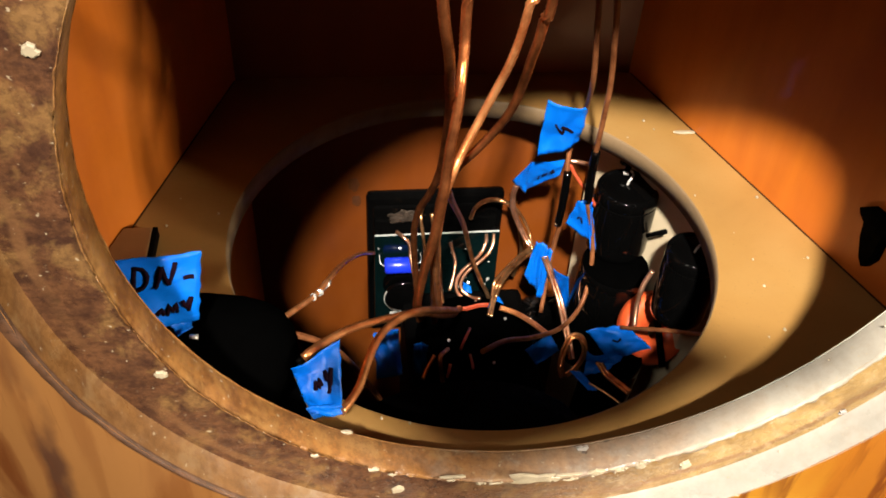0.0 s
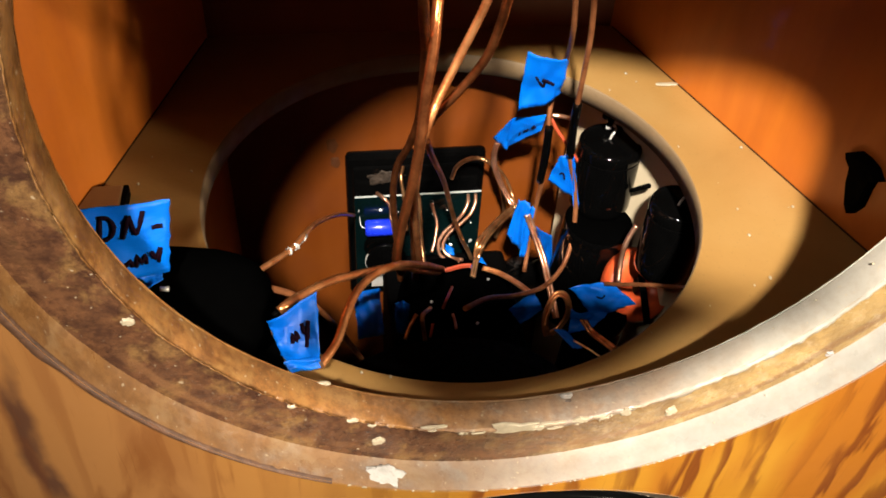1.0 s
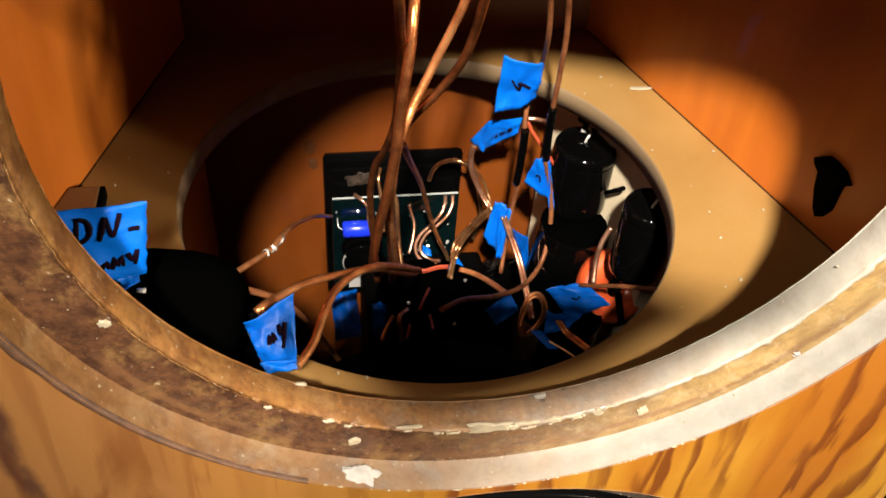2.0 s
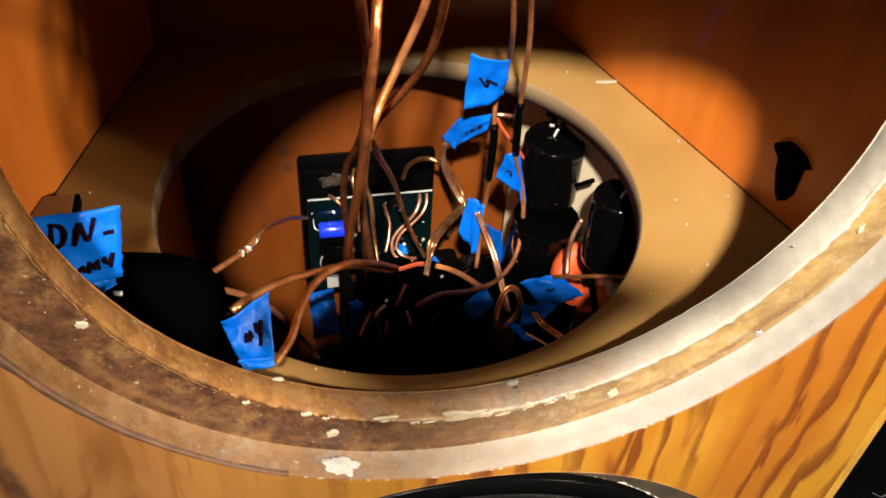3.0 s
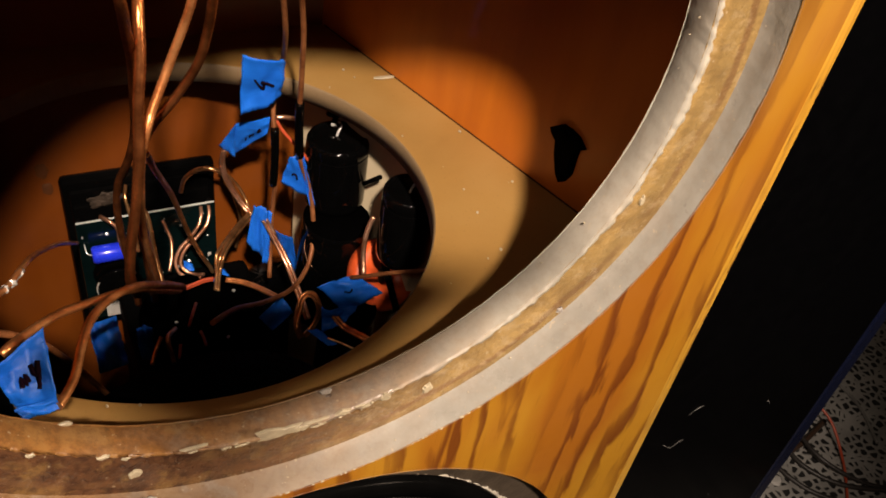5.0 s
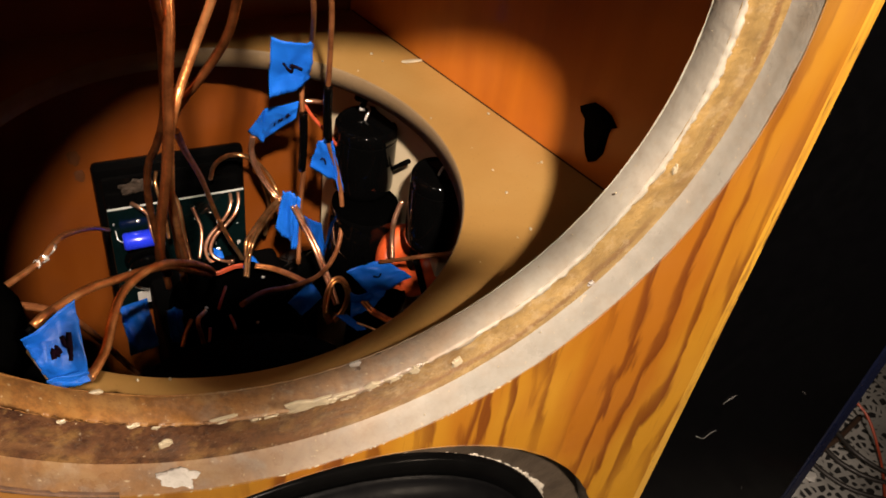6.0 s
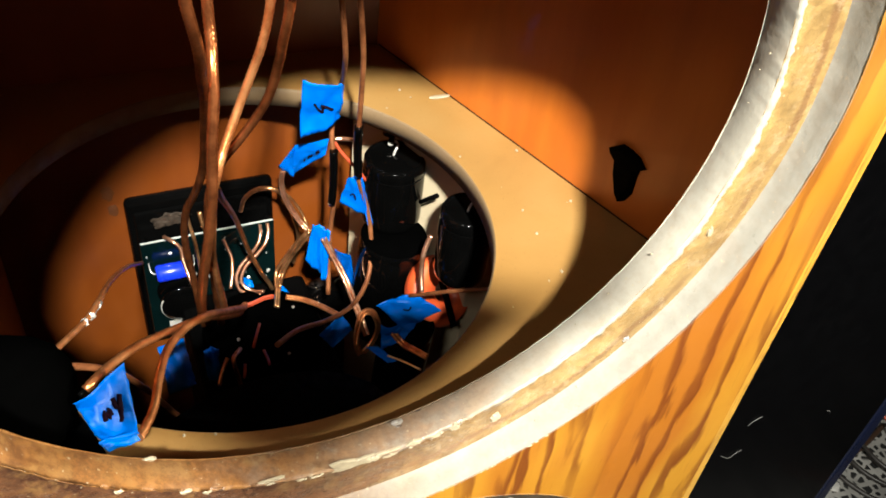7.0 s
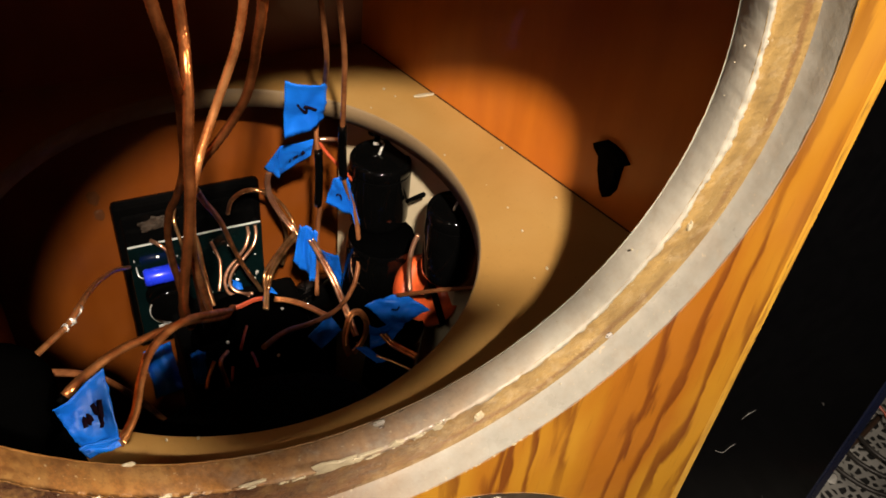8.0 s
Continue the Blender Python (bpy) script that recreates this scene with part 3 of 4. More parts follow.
# outline follows the wanted shadow edge inside the opening
slab = part("phone", bm_prism([(-0.041, 0.018), (-0.040, 0.0070), (-0.022, 0.0030), (-0.012, -0.002), (0.0, -0.006), (0.015, -0.005), (0.045, 0.005), (0.075, 0.024), (0.095, 0.031), (0.068, 0.034), (0.058, 0.0425), (0.0, 0.0415), (-0.020, 0.0350), (-0.031, 0.0320)], 0.0, 0.006, 2, 0.002), M_BLACK, stand, "dark flat slab outlined to cast the phone's shadow")
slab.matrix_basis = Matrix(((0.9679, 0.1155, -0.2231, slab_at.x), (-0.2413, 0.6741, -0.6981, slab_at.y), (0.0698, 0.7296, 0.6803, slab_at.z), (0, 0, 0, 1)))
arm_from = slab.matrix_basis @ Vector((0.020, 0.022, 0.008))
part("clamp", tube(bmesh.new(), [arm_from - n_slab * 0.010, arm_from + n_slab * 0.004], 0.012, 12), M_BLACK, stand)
part("arm", tube(bmesh.new(), [arm_from - n_slab * 0.008, (-0.075, -0.30, 0.42), (-0.22, -0.46, 0.50), (-0.47, -0.46, 0.42)], 0.0045, 10, 0.02), M_BLACK, stand)
part("pole", tube(bmesh.new(), [(-0.47, -0.46, FLOOR + 0.012), (-0.47, -0.46, 0.43)], 0.008, 12, 0.2), M_BLACK, stand)
smooth(part("base", spin([(0, 0.014), (0.10, 0.014), (0.11, 0.010), (0.112, 0.0), (0, 0.0)], 48, "z", (-0.47, -0.46, FLOOR)), M_BLACK, stand))


# ---- cables ----
def cable(label, pts, material, r=0.00125, twin=0.0, step=0.003, name="speaker_cable"):
    if material in (M_COPPER, M_BRASSY, M_PINK, M_HANG):
        bm = tube(bmesh.new(), pts, r, 24, 0.0010, twin, 0.011)
    else:
        bm = tube(bmesh.new(), pts, r, 12, step, twin)
    return tagged(part(name, bm, material), label, "cable", "cables inside the cabinet")


def sleeve(parent, pts, r=0.0022):
    return part("heat_shrink", tube(bmesh.new(), pts, r, 12, 0.003), M_CAN, parent, "black heat-shrink sleeve")


HANG = "brown loudspeaker cable hanging down from the cabinet top"
c1 = cable(HANG, [(-0.024, 0.06, 0.459), (-0.030, 0.050, 0.220), (-0.0285, 0.050, 0.160), (-0.024, 0.061, 0.131), (-0.021, 0.078, 0.112), (-0.018, 0.095, 0.092), (-0.016, 0.114, 0.066), (-0.015, 0.128, 0.044), (-0.016, 0.136, 0.029), (-0.018, 0.144, 0.015), (-0.021, 0.152, 0.000), (-0.022, 0.158, -0.022), (-0.020, 0.160, -0.050), (-0.018, 0.158, -0.078)], M_HANG, 0.0015)
c2 = cable(HANG, [(-0.010, 0.08, 0.459), (-0.013, 0.095, 0.180), (-0.0145, 0.095, 0.130), (-0.015, 0.092, 0.114), (-0.016, 0.088, 0.107), (-0.017, 0.085, 0.098), (-0.019, 0.082, 0.087), (-0.020, 0.081, 0.077), (-0.021, 0.080, 0.066), (-0.0228, 0.082, 0.048), (-0.0258, 0.086, 0.025), (-0.0270, 0.091, 0.004), (-0.0240, 0.101, -0.014)], M_HANG, 0.0017)
c3 = cable("golden copper loudspeaker cable hanging from the cabinet top", [(0.016, 0.07, 0.459), (0.008, 0.090, 0.170), (0.004, 0.092, 0.130), (0.001, 0.093, 0.113), (-0.002, 0.095, 0.102), (-0.006, 0.095, 0.092), (-0.010, 0.093, 0.084), (-0.014, 0.090, 0.077), (-0.017, 0.087, 0.071), (-0.0195, 0.086, 0.062), (-0.0205, 0.089, 0.045), (-0.0195, 0.101, 0.020), (-0.016, 0.115, -0.010), (-0.012, 0.130, -0.040)], M_COPPER, 0.0014)
c4 = cable(HANG, [(0.020, 0.07, 0.459), (0.009, 0.078, 0.170), (0.0068, 0.083, 0.130), (0.006, 0.089, 0.114), (0.006, 0.096, 0.101), (0.004, 0.101, 0.087), (0.000, 0.104, 0.077), (-0.006, 0.105, 0.068), (-0.012, 0.106, 0.060), (-0.016, 0.106, 0.052), (-0.018, 0.108, 0.040), (-0.018, 0.115, 0.015), (-0.016, 0.125, -0.020), (-0.014, 0.131, -0.050)], M_HANG, 0.0015)
c5 = cable("bright copper cable running to a tape flag", [(-0.0698, 0.0450, 0.0290), (-0.0673, 0.0470, 0.0295), (-0.0629, 0.0550, 0.0249), (-0.0532, 0.0650, 0.0204), (-0.0428, 0.0750, 0.0129), (-0.0271, 0.0860, 0.0044), (-0.0150, 0.1080, -0.0210), (-0.0030, 0.1450, -0.0610), (0.0060, 0.1860, -0.1030), (0.0098, 0.2040, -0.1205)], M_COPPER, 0.0014)
c6 = cable("bright copper cable bent down to a tape flag", [(-0.0578, 0.0345, 0.0125), (-0.0568, 0.0360, 0.0123), (-0.0517, 0.0440, 0.0131), (-0.0479, 0.0540, 0.0155), (-0.0434, 0.0650, 0.0149), (-0.0366, 0.0750, 0.0122), (-0.0272, 0.0850, 0.0063), (-0.0140, 0.1060, -0.0160), (-0.0015, 0.1430, -0.0560), (0.0075, 0.1850, -0.0990), (0.0118, 0.2040, -0.1195)], M_COPPER, 0.0014)
part("cut_end", tube(bmesh.new(), [(-0.0718, 0.0435, 0.0284), (-0.0698, 0.0450, 0.0290)], 0.0011, 8), M_BLACK, c5)
cable("short copper cable passing behind a tape flag", [(-0.0829, 0.0580, 0.0309), (-0.0786, 0.0600, 0.0264), (-0.0727, 0.0620, 0.0217), (-0.0682, 0.0640, 0.0174), (-0.0630, 0.0700, 0.0068), (-0.0576, 0.0800, -0.0108), (-0.0495, 0.1000, -0.0489), (-0.0398, 0.1100, -0.0815)], M_BROWN, 0.00125)
c7 = cable("thin copper cable with a soldered joint to the terminal plate", [(-0.0811, 0.0530, 0.0351), (-0.0784, 0.0580, 0.0329), (-0.0757, 0.0640, 0.0295), (-0.0706, 0.0750, 0.0234), (-0.0664, 0.0830, 0.0195), (-0.0617, 0.0930, 0.0168), (-0.0588, 0.1100, 0.0057), (-0.0542, 0.1500, -0.0266), (-0.0463, 0.2000, -0.0685), (-0.0370, 0.2460, -0.1106)], M_COPPER, 0.0010)
part("bare_strand", tube(bmesh.new(), [(-0.0808, 0.0535, 0.0348), (-0.0784, 0.0580, 0.0329), (-0.0760, 0.0635, 0.0298), (-0.0705, 0.0748, 0.0236), (-0.0664, 0.0828, 0.0197)], 0.0011, 10), M_COPPER, c7, "bare copper strand")
bm = bmesh.new()
tube(bm, [(-0.0675, 0.0815, 0.0196), (-0.0644, 0.0870, 0.0181), (-0.0611, 0.0935, 0.0163)], 0.0011, 10)
for k, p in enumerate([(-0.0668, 0.0818, 0.0201), (-0.0646, 0.0855, 0.0186), (-0.0622, 0.0915, 0.0168)]):
    lump(bm, p, 0.0014, seed=k)
part("solder_joint", bm, M_SOLDER, c7, "shiny lump of solder")
c8 = cable("upright brown cable in a black sleeve beside tape flags", [(0.060, 0.10, 0.459), (0.0296, 0.1250, 0.1725), (0.0453, 0.1550, 0.1113), (0.0516, 0.1650, 0.0787), (0.0569, 0.1750, 0.0520), (0.0644, 0.2000, 0.0213), (0.0643, 0.2070, 0.0011), (0.0623, 0.2070, -0.0091), (0.0611, 0.2000, -0.0254), (0.0627, 0.2030, -0.0546), (0.0628, 0.2060, -0.0702), (0.0621, 0.2060, -0.0820), (0.0611, 0.2040, -0.1023), (0.0580, 0.1950, -0.1164)], M_BROWN, 0.0013)
sleeve(c8, [(0.0611, 0.2000, -0.0175), (0.0614, 0.2000, -0.0299), (0.0618, 0.2020, -0.0459), (0.0615, 0.2030, -0.0553)])
c9 = cable("upright brown cable looping under the tape flags", [(0.070, 0.10, 0.459), (0.0342, 0.1200, 0.1739), (0.0508, 0.1500, 0.1134), (0.0576, 0.1600, 0.0811), (0.0625, 0.1680, 0.0558), (0.0652, 0.1750, 0.0344), (0.0670, 0.1810, 0.0118), (0.0683, 0.1860, -0.0092), (0.0708, 0.1890, -0.0287), (0.0775, 0.1910, -0.0518), (0.0797, 0.1890, -0.0685), (0.0784, 0.1830, -0.0820), (0.0725, 0.1740, -0.0924), (0.0600, 0.1630, -0.0954), (0.0408, 0.1480, -0.0846), (0.0213, 0.1300, -0.0656), (0.0072, 0.1150, -0.0549)], M_BROWN, 0.0013)
sleeve(c9, [(0.0670, 0.1810, 0.0092), (0.0687, 0.1860, -0.0078), (0.0707, 0.1890, -0.0280)])
cable("tinned copper pair below a tape flag", [(0.0426, 0.2300, -0.0490), (0.0418, 0.2310, -0.0573), (0.0432, 0.2310, -0.0676), (0.0480, 0.2300, -0.0798), (0.0526, 0.2260, -0.0877), (0.0565, 0.2200, -0.0903)], M_PINK, 0.00085, 0.0015)
cable("thin golden cable beside the copper pair", [(0.0388, 0.2380, -0.0674), (0.0458, 0.2380, -0.0721), (0.0519, 0.2360, -0.0808), (0.0553, 0.2320, -0.0886), (0.0558, 0.2260, -0.0919)], M_BRASSY, 0.0008)
cable("copper pair dropping behind a tape flag", [(0.0575, 0.2040, -0.0798), (0.0602, 0.2010, -0.0860), (0.0638, 0.1950, -0.0949), (0.0664, 0.1880, -0.1020), (0.0674, 0.1780, -0.1072), (0.0684, 0.1680, -0.1131), (0.0692, 0.1600, -0.1187)], M_PINK, 0.00095, 0.0019)
cable("copper pair leading to the terminal plate", [(0.0556, 0.2200, -0.0885), (0.0503, 0.2210, -0.0960), (0.0428, 0.2230, -0.1099), (0.0378, 0.2220, -0.1198), (0.0335, 0.2140, -0.1241), (0.0302, 0.2050, -0.1283)], M_BRASSY, 0.00095, 0.0019)
for d in (-0.0022, 0.0024):
    cable("copper strand leading to the terminal plate", [(0.0556 + d * 0.3, 0.2210, -0.0875), (0.0500 + d, 0.2225, -0.0955 + d * 0.5), (0.0424 + d, 0.2245, -0.1090 + d * 0.6), (0.0376 + d, 0.2240, -0.1185), (0.0340 + d * 0.5, 0.2160, -0.1235)], M_BRASSY, 0.0010)
cable("golden cable looped over the terminal plate", [(0.0221, 0.2500, -0.0891), (0.0243, 0.2470, -0.0777), (0.0307, 0.2430, -0.0695), (0.0390, 0.2390, -0.0678), (0.0466, 0.2400, -0.0772), (0.0531, 0.2450, -0.0994), (0.0565, 0.2500, -0.1204), (0.0537, 0.2520, -0.1417)], M_BRASSY, 0.0012)
cable("golden cable slanting across the circuit board", [(-0.0146, 0.1080, 0.0467), (-0.0071, 0.1400, 0.0137), (0.0062, 0.1850, -0.0375), (0.0174, 0.2120, -0.0856), (0.0256, 0.2220, -0.1135), (0.0318, 0.2250, -0.1298), (0.0355, 0.2220, -0.1411)], M_BRASSY, 0.0012)
for dx, dy in ((0, 0), (11, -2)):
    cable("bare copper strand soldered to the circuit board", [(0.0327, 0.2490, -0.1016), (0.0317, 0.2440, -0.1037), (0.0288, 0.2400, -0.1082), (0.0232, 0.2380, -0.1143), (0.0168, 0.2360, -0.1200), (0.0134, 0.2330, -0.1259), (0.0141, 0.2290, -0.1319), (0.0198, 0.2260, -0.1350), (0.0251, 0.2220, -0.1331)] if dx == 0 else [(0.0373, 0.2490, -0.1015), (0.0363, 0.2440, -0.1050), (0.0331, 0.2400, -0.1095), (0.0271, 0.2380, -0.1152), (0.0200, 0.2360, -0.1207), (0.0162, 0.2330, -0.1272), (0.0174, 0.2300, -0.1312), (0.0222, 0.2260, -0.1328), (0.0268, 0.2220, -0.1303)], M_PINK, 0.0010)
cable("bare copper strand soldered to the circuit board", [(0.0104, 0.2490, -0.1071), (0.0119, 0.2460, -0.1121), (0.0133, 0.2420, -0.1180), (0.0116, 0.2360, -0.1252), (0.0090, 0.2310, -0.1314)], M_PINK, 0.0010)
cable("bare copper strand soldered to the circuit board", [(-0.0228, 0.2490, -0.0967), (-0.0192, 0.2430, -0.0959), (-0.0155, 0.2400, -0.0999), (-0.0152, 0.2360, -0.1063), (-0.0133, 0.2280, -0.1154), (-0.0114, 0.2200, -0.1173)], M_PINK, 0.0011)
cable("bare copper strand soldered to the circuit board", [(-0.0073, 0.2500, -0.0783), (-0.0090, 0.2440, -0.0819), (-0.0080, 0.2400, -0.0903), (-0.0071, 0.2360, -0.0989), (-0.0070, 0.2300, -0.1108)], M_BRASSY, 0.0010)
cable("golden strand behind the hanging cables", [(-0.0026, 0.2420, -0.0773), (-0.0016, 0.2380, -0.0848), (0.0007, 0.2340, -0.0925), (0.0014, 0.2260, -0.1126), (0.0024, 0.2150, -0.1257)], M_BRASSY, 0.0013)
cable("red-copper pair tied under a tape flag", [(0.0098, 0.2050, -0.1213), (0.0162, 0.2050, -0.1205), (0.0233, 0.2070, -0.1204), (0.0291, 0.2070, -0.1206)], M_RED, 0.0009, 0.0017)
cable("copper pair tied under a tape flag", [(0.0344, 0.2000, -0.1161), (0.0400, 0.1970, -0.1160), (0.0453, 0.1930, -0.1159), (0.0520, 0.1860, -0.1160), (0.0590, 0.1750, -0.1148)], M_COPPER, 0.0009, 0.0018)
cable("red wire under a tape flag", [(0.0623, 0.2060, -0.0137), (0.0657, 0.2040, -0.0207), (0.0700, 0.2020, -0.0267), (0.0754, 0.2000, -0.0338), (0.0802, 0.2000, -0.0417)], M_RED, 0.0009)
cable("tinned wire end beside a black sleeve", [(0.0627, 0.2040, -0.0133), (0.0667, 0.2030, -0.0132), (0.0729, 0.2030, -0.0150)], M_PINK, 0.0011)
cable("coil of copper pair at the crossover", [(0.0620, 0.1500, -0.1208), (0.0603, 0.1520, -0.1134), (0.0619, 0.1560, -0.1064), (0.0662, 0.1600, -0.0998), (0.0714, 0.1600, -0.1004), (0.0745, 0.1580, -0.1078), (0.0733, 0.1560, -0.1148), (0.0693, 0.1540, -0.1201), (0.0646, 0.1520, -0.1225)], M_COPPER, 0.0009, 0.0019)
cable("loop of copper strand at the crossover", [(0.0598, 0.1500, -0.1134), (0.0610, 0.1530, -0.1099), (0.0634, 0.1560, -0.1052), (0.0648, 0.1580, -0.1020)], M_COPPER, 0.0010)
cable("copper pair low in the cabinet", [(0.0767, 0.1420, -0.0996), (0.0804, 0.1360, -0.1033), (0.0833, 0.1300, -0.1023), (0.0887, 0.1220, -0.1019)], M_COPPER, 0.0009, 0.0019)
cable("thin wire low in the cabinet", [(0.0693, 0.1300, -0.1023), (0.0755, 0.1240, -0.1025), (0.0826, 0.1160, -0.1030)], M_BRASSY, 0.0006)
cable("brown cable running to the shelf edge", [(0.0862, 0.1460, -0.0782), (0.0924, 0.1410, -0.0742), (0.0997, 0.1310, -0.0647), (0.1078, 0.1180, -0.0533), (0.1108, 0.1080, -0.0441), (0.1120, 0.0940, -0.0304)], M_BROWN, 0.0011)
cable("bent bright copper lead beside a capacitor", [(0.1019, 0.1600, -0.0518), (0.0996, 0.1590, -0.0563), (0.0971, 0.1570, -0.0623), (0.0957, 0.1540, -0.0716), (0.0942, 0.1480, -0.0798)], M_PINK, 0.0013)
cable("thin wires low behind the hanging cables", [(-0.0049, 0.1400, -0.0808), (-0.0102, 0.1300, -0.0754), (-0.0096, 0.1250, -0.0824), (-0.0089, 0.1200, -0.0895)], M_BRASSY, 0.0010)
cable("thin wires low behind the hanging cables", [(-0.0130, 0.1300, -0.0734), (-0.0169, 0.1250, -0.0764), (-0.0196, 0.1200, -0.0794)], M_BRASSY, 0.0009)
for pts in ([(0.0074, 0.1500, -0.0773), (0.0030, 0.1400, -0.0754), (0.0006, 0.1350, -0.0760)], [(0.0088, 0.1500, -0.0978), (0.0093, 0.1450, -0.0981), (0.0091, 0.1400, -0.0977)], [(-0.0031, 0.1400, -0.0926), (-0.0041, 0.1370, -0.0948), (-0.0053, 0.1340, -0.0960)]):
    cable("short orange-brown wire end in the dark", pts, M_RED, 0.0007)


# ---- tape flags ----
def flag(label, quad, strokes=(), crumple=0.0015, seed=0, fold=0.0, ink=0.00045):
    """A flag of paper tape between four corners (top-left, top-right, bottom-right, bottom-left), creased, with pen strokes in (u, v)."""
    a, b, c, d = (Vector(p) for p in quad)
    nrm = (b - a).cross(d - a).normalized()

    def at(u, v, lift=0.0):
        p = (a * (1 - u) + b * u) * (1 - v) + (d * (1 - u) + c * u) * v
        q = Vector((u * 2.2, v * 2.2, seed * 5.7))
        w = crumple * (noise.noise(q) * 1.6 + 0.6 * abs(noise.noise(q * 2.7)) + 0.25 * noise.noise(q * 7)) + fold * (u - 0.5) ** 2 * 4
        edge = 0.0006 * noise.noise(Vector((u * 9, v * 9, seed + 40)))
        return p + nrm * (w + lift) + (b - a).normalized() * edge * (abs(u - 0.5) * 2)
    n, bm = 14, bmesh.new()
    layers = [[[bm.verts.new(at(i / n, j / n, h)) for i in range(n + 1)] for j in range(n + 1)] for h in (0.00015, -0.00015)]
    for li, g in enumerate(layers):
        for j in range(n):
            for i in range(n):
                q = (g[j][i], g[j][i + 1], g[j + 1][i + 1], g[j + 1][i])
                bm.faces.new(q if li else q[::-1]).smooth = True
    t, l = layers
    rimv = [(0, i) for i in range(n)] + [(j, n) for j in range(n)] + [(n, n - i) for i in range(n)] + [(n - j, 0) for j in range(n)]
    for (j0, i0), (j1, i1) in zip(rimv, rimv[1:] + rimv[:1]):
        bm.faces.new((t[j0][i0], t[j1][i1], l[j1][i1], l[j0][i0]))
    bmesh.ops.recalc_face_normals(bm, faces=bm.faces)
    ob = tagged(part("tape_flag", bm, M_TAPE), label, "tape", "tape flags on cables")
    if strokes:
        eye = Vector((-0.05, -0.15, 0.245))
        side = 1 if nrm.dot(eye - a) > 0 else -1
        bm = bmesh.new()
        for st in strokes:
            tube(bm, [at(u, v, side * 0.0003) for u, v in st], ink, 6, 0.0012)
        part("writing", bm, M_INK, ob, "dark handwritten marker strokes")
    return ob


LETTER_D = [[(.16, .18), (.15, .42), (.145, .58)], [(.145, .20), (.27, .22), (.34, .34), (.30, .50), (.15, .58)]]
LETTER_N = [[(.45, .56), (.50, .38), (.53, .20)], [(.53, .20), (.58, .38), (.63, .52)], [(.63, .52), (.68, .34), (.72, .16)]]
flag("blue paper tape flag with handwritten DN- hanging by the rim",
     [(-0.1224, 0.0470, 0.0747), (-0.0971, 0.0505, 0.0736), (-0.1004, 0.0440, 0.0503), (-0.1244, 0.0360, 0.0535)],
     [[(u * 0.82 + 0.12, v * 0.80 - 0.03) for u, v in st] for st in LETTER_D + LETTER_N] + [[(.80, .34), (.87, .335), (.92, .34)]]
     + [[(.50, .80), (.56, .74), (.58, .82)], [(.62, .84), (.64, .70), (.69, .80), (.72, .68), (.74, .82)], [(.80, .66), (.84, .76), (.90, .62)], [(.90, .62), (.87, .82)]],
     0.0020, 1, ink=0.0007)
flag("lower fold of the blue DN- tape flag", [(-0.1120, 0.0460, 0.0539), (-0.1028, 0.0470, 0.0539), (-0.1027, 0.0430, 0.0486), (-0.1068, 0.0400, 0.0482)], (), 0.0012, 12)
flag("blue paper tape flag with handwritten letters on a copper cable",
     [(-0.0739, 0.0420, 0.0278), (-0.0571, 0.0480, 0.0333), (-0.0580, 0.0360, 0.0125), (-0.0683, 0.0340, 0.0141)],
     [[(.34, .56), (.38, .42), (.44, .54), (.47, .42), (.50, .54)], [(.62, .34), (.68, .52), (.78, .34)], [(.78, .34), (.70, .64), (.66, .72)]], 0.0030, 2, ink=0.0008)
flag("folded lower end of a blue tape flag", [(-0.0694, 0.0325, 0.0179), (-0.0580, 0.0360, 0.0155), (-0.0573, 0.0340, 0.0119), (-0.0671, 0.0315, 0.0132)], (), 0.0012, 3)
flag("upright blue tape flag with a handwritten mark on a cable",
     [(0.0445, 0.1960, 0.0271), (0.0649, 0.1950, 0.0237), (0.0636, 0.1975, 0.0008), (0.0442, 0.2005, -0.0078)],
     [[(.30, .42), (.46, .60), (.54, .66)], [(.54, .66), (.53, .50)], [(.46, .46), (.60, .52), (.76, .60)]], 0.0022, 4, 0.002, 0.0007)
flag("blue tape flag with faint handwriting on a copper pair",
     [(0.0467, 0.2220, -0.0281), (0.0620, 0.2100, -0.0165), (0.0613, 0.2120, -0.0273), (0.0470, 0.2290, -0.0533)],
     [[(.34, .72), (.36, .60)], [(.46, .68), (.50, .52), (.54, .66), (.58, .52)], [(.76, .40), (.70, .46), (.72, .58), (.80, .56)]], 0.0018, 5)
flag("folded side of a blue tape flag", [(0.0465, 0.2215, -0.0274), (0.0470, 0.2210, -0.0267), (0.0482, 0.2285, -0.0534), (0.0400, 0.2310, -0.0464)], (), 0.001, 6)
flag("blue tape flag with a small handwritten curl",
     [(0.0665, 0.1910, -0.0292), (0.0713, 0.1900, -0.0284), (0.0778, 0.1900, -0.0578), (0.0634, 0.1955, -0.0477)], [[(.36, .62), (.44, .52), (.54, .54), (.58, .66)]], 0.0015, 7)
flag("narrow bright fold of a blue tape flag", [(0.0701, 0.1890, -0.0283), (0.0736, 0.1890, -0.0296), (0.0815, 0.1905, -0.0650), (0.0781, 0.1905, -0.0639)], (), 0.0012, 8)
flag("blue tape flag round a copper pair", [(0.0527, 0.2080, -0.0719), (0.0584, 0.2050, -0.0740), (0.0564, 0.2010, -0.1090), (0.0484, 0.2080, -0.0984)], (), 0.0022, 9)
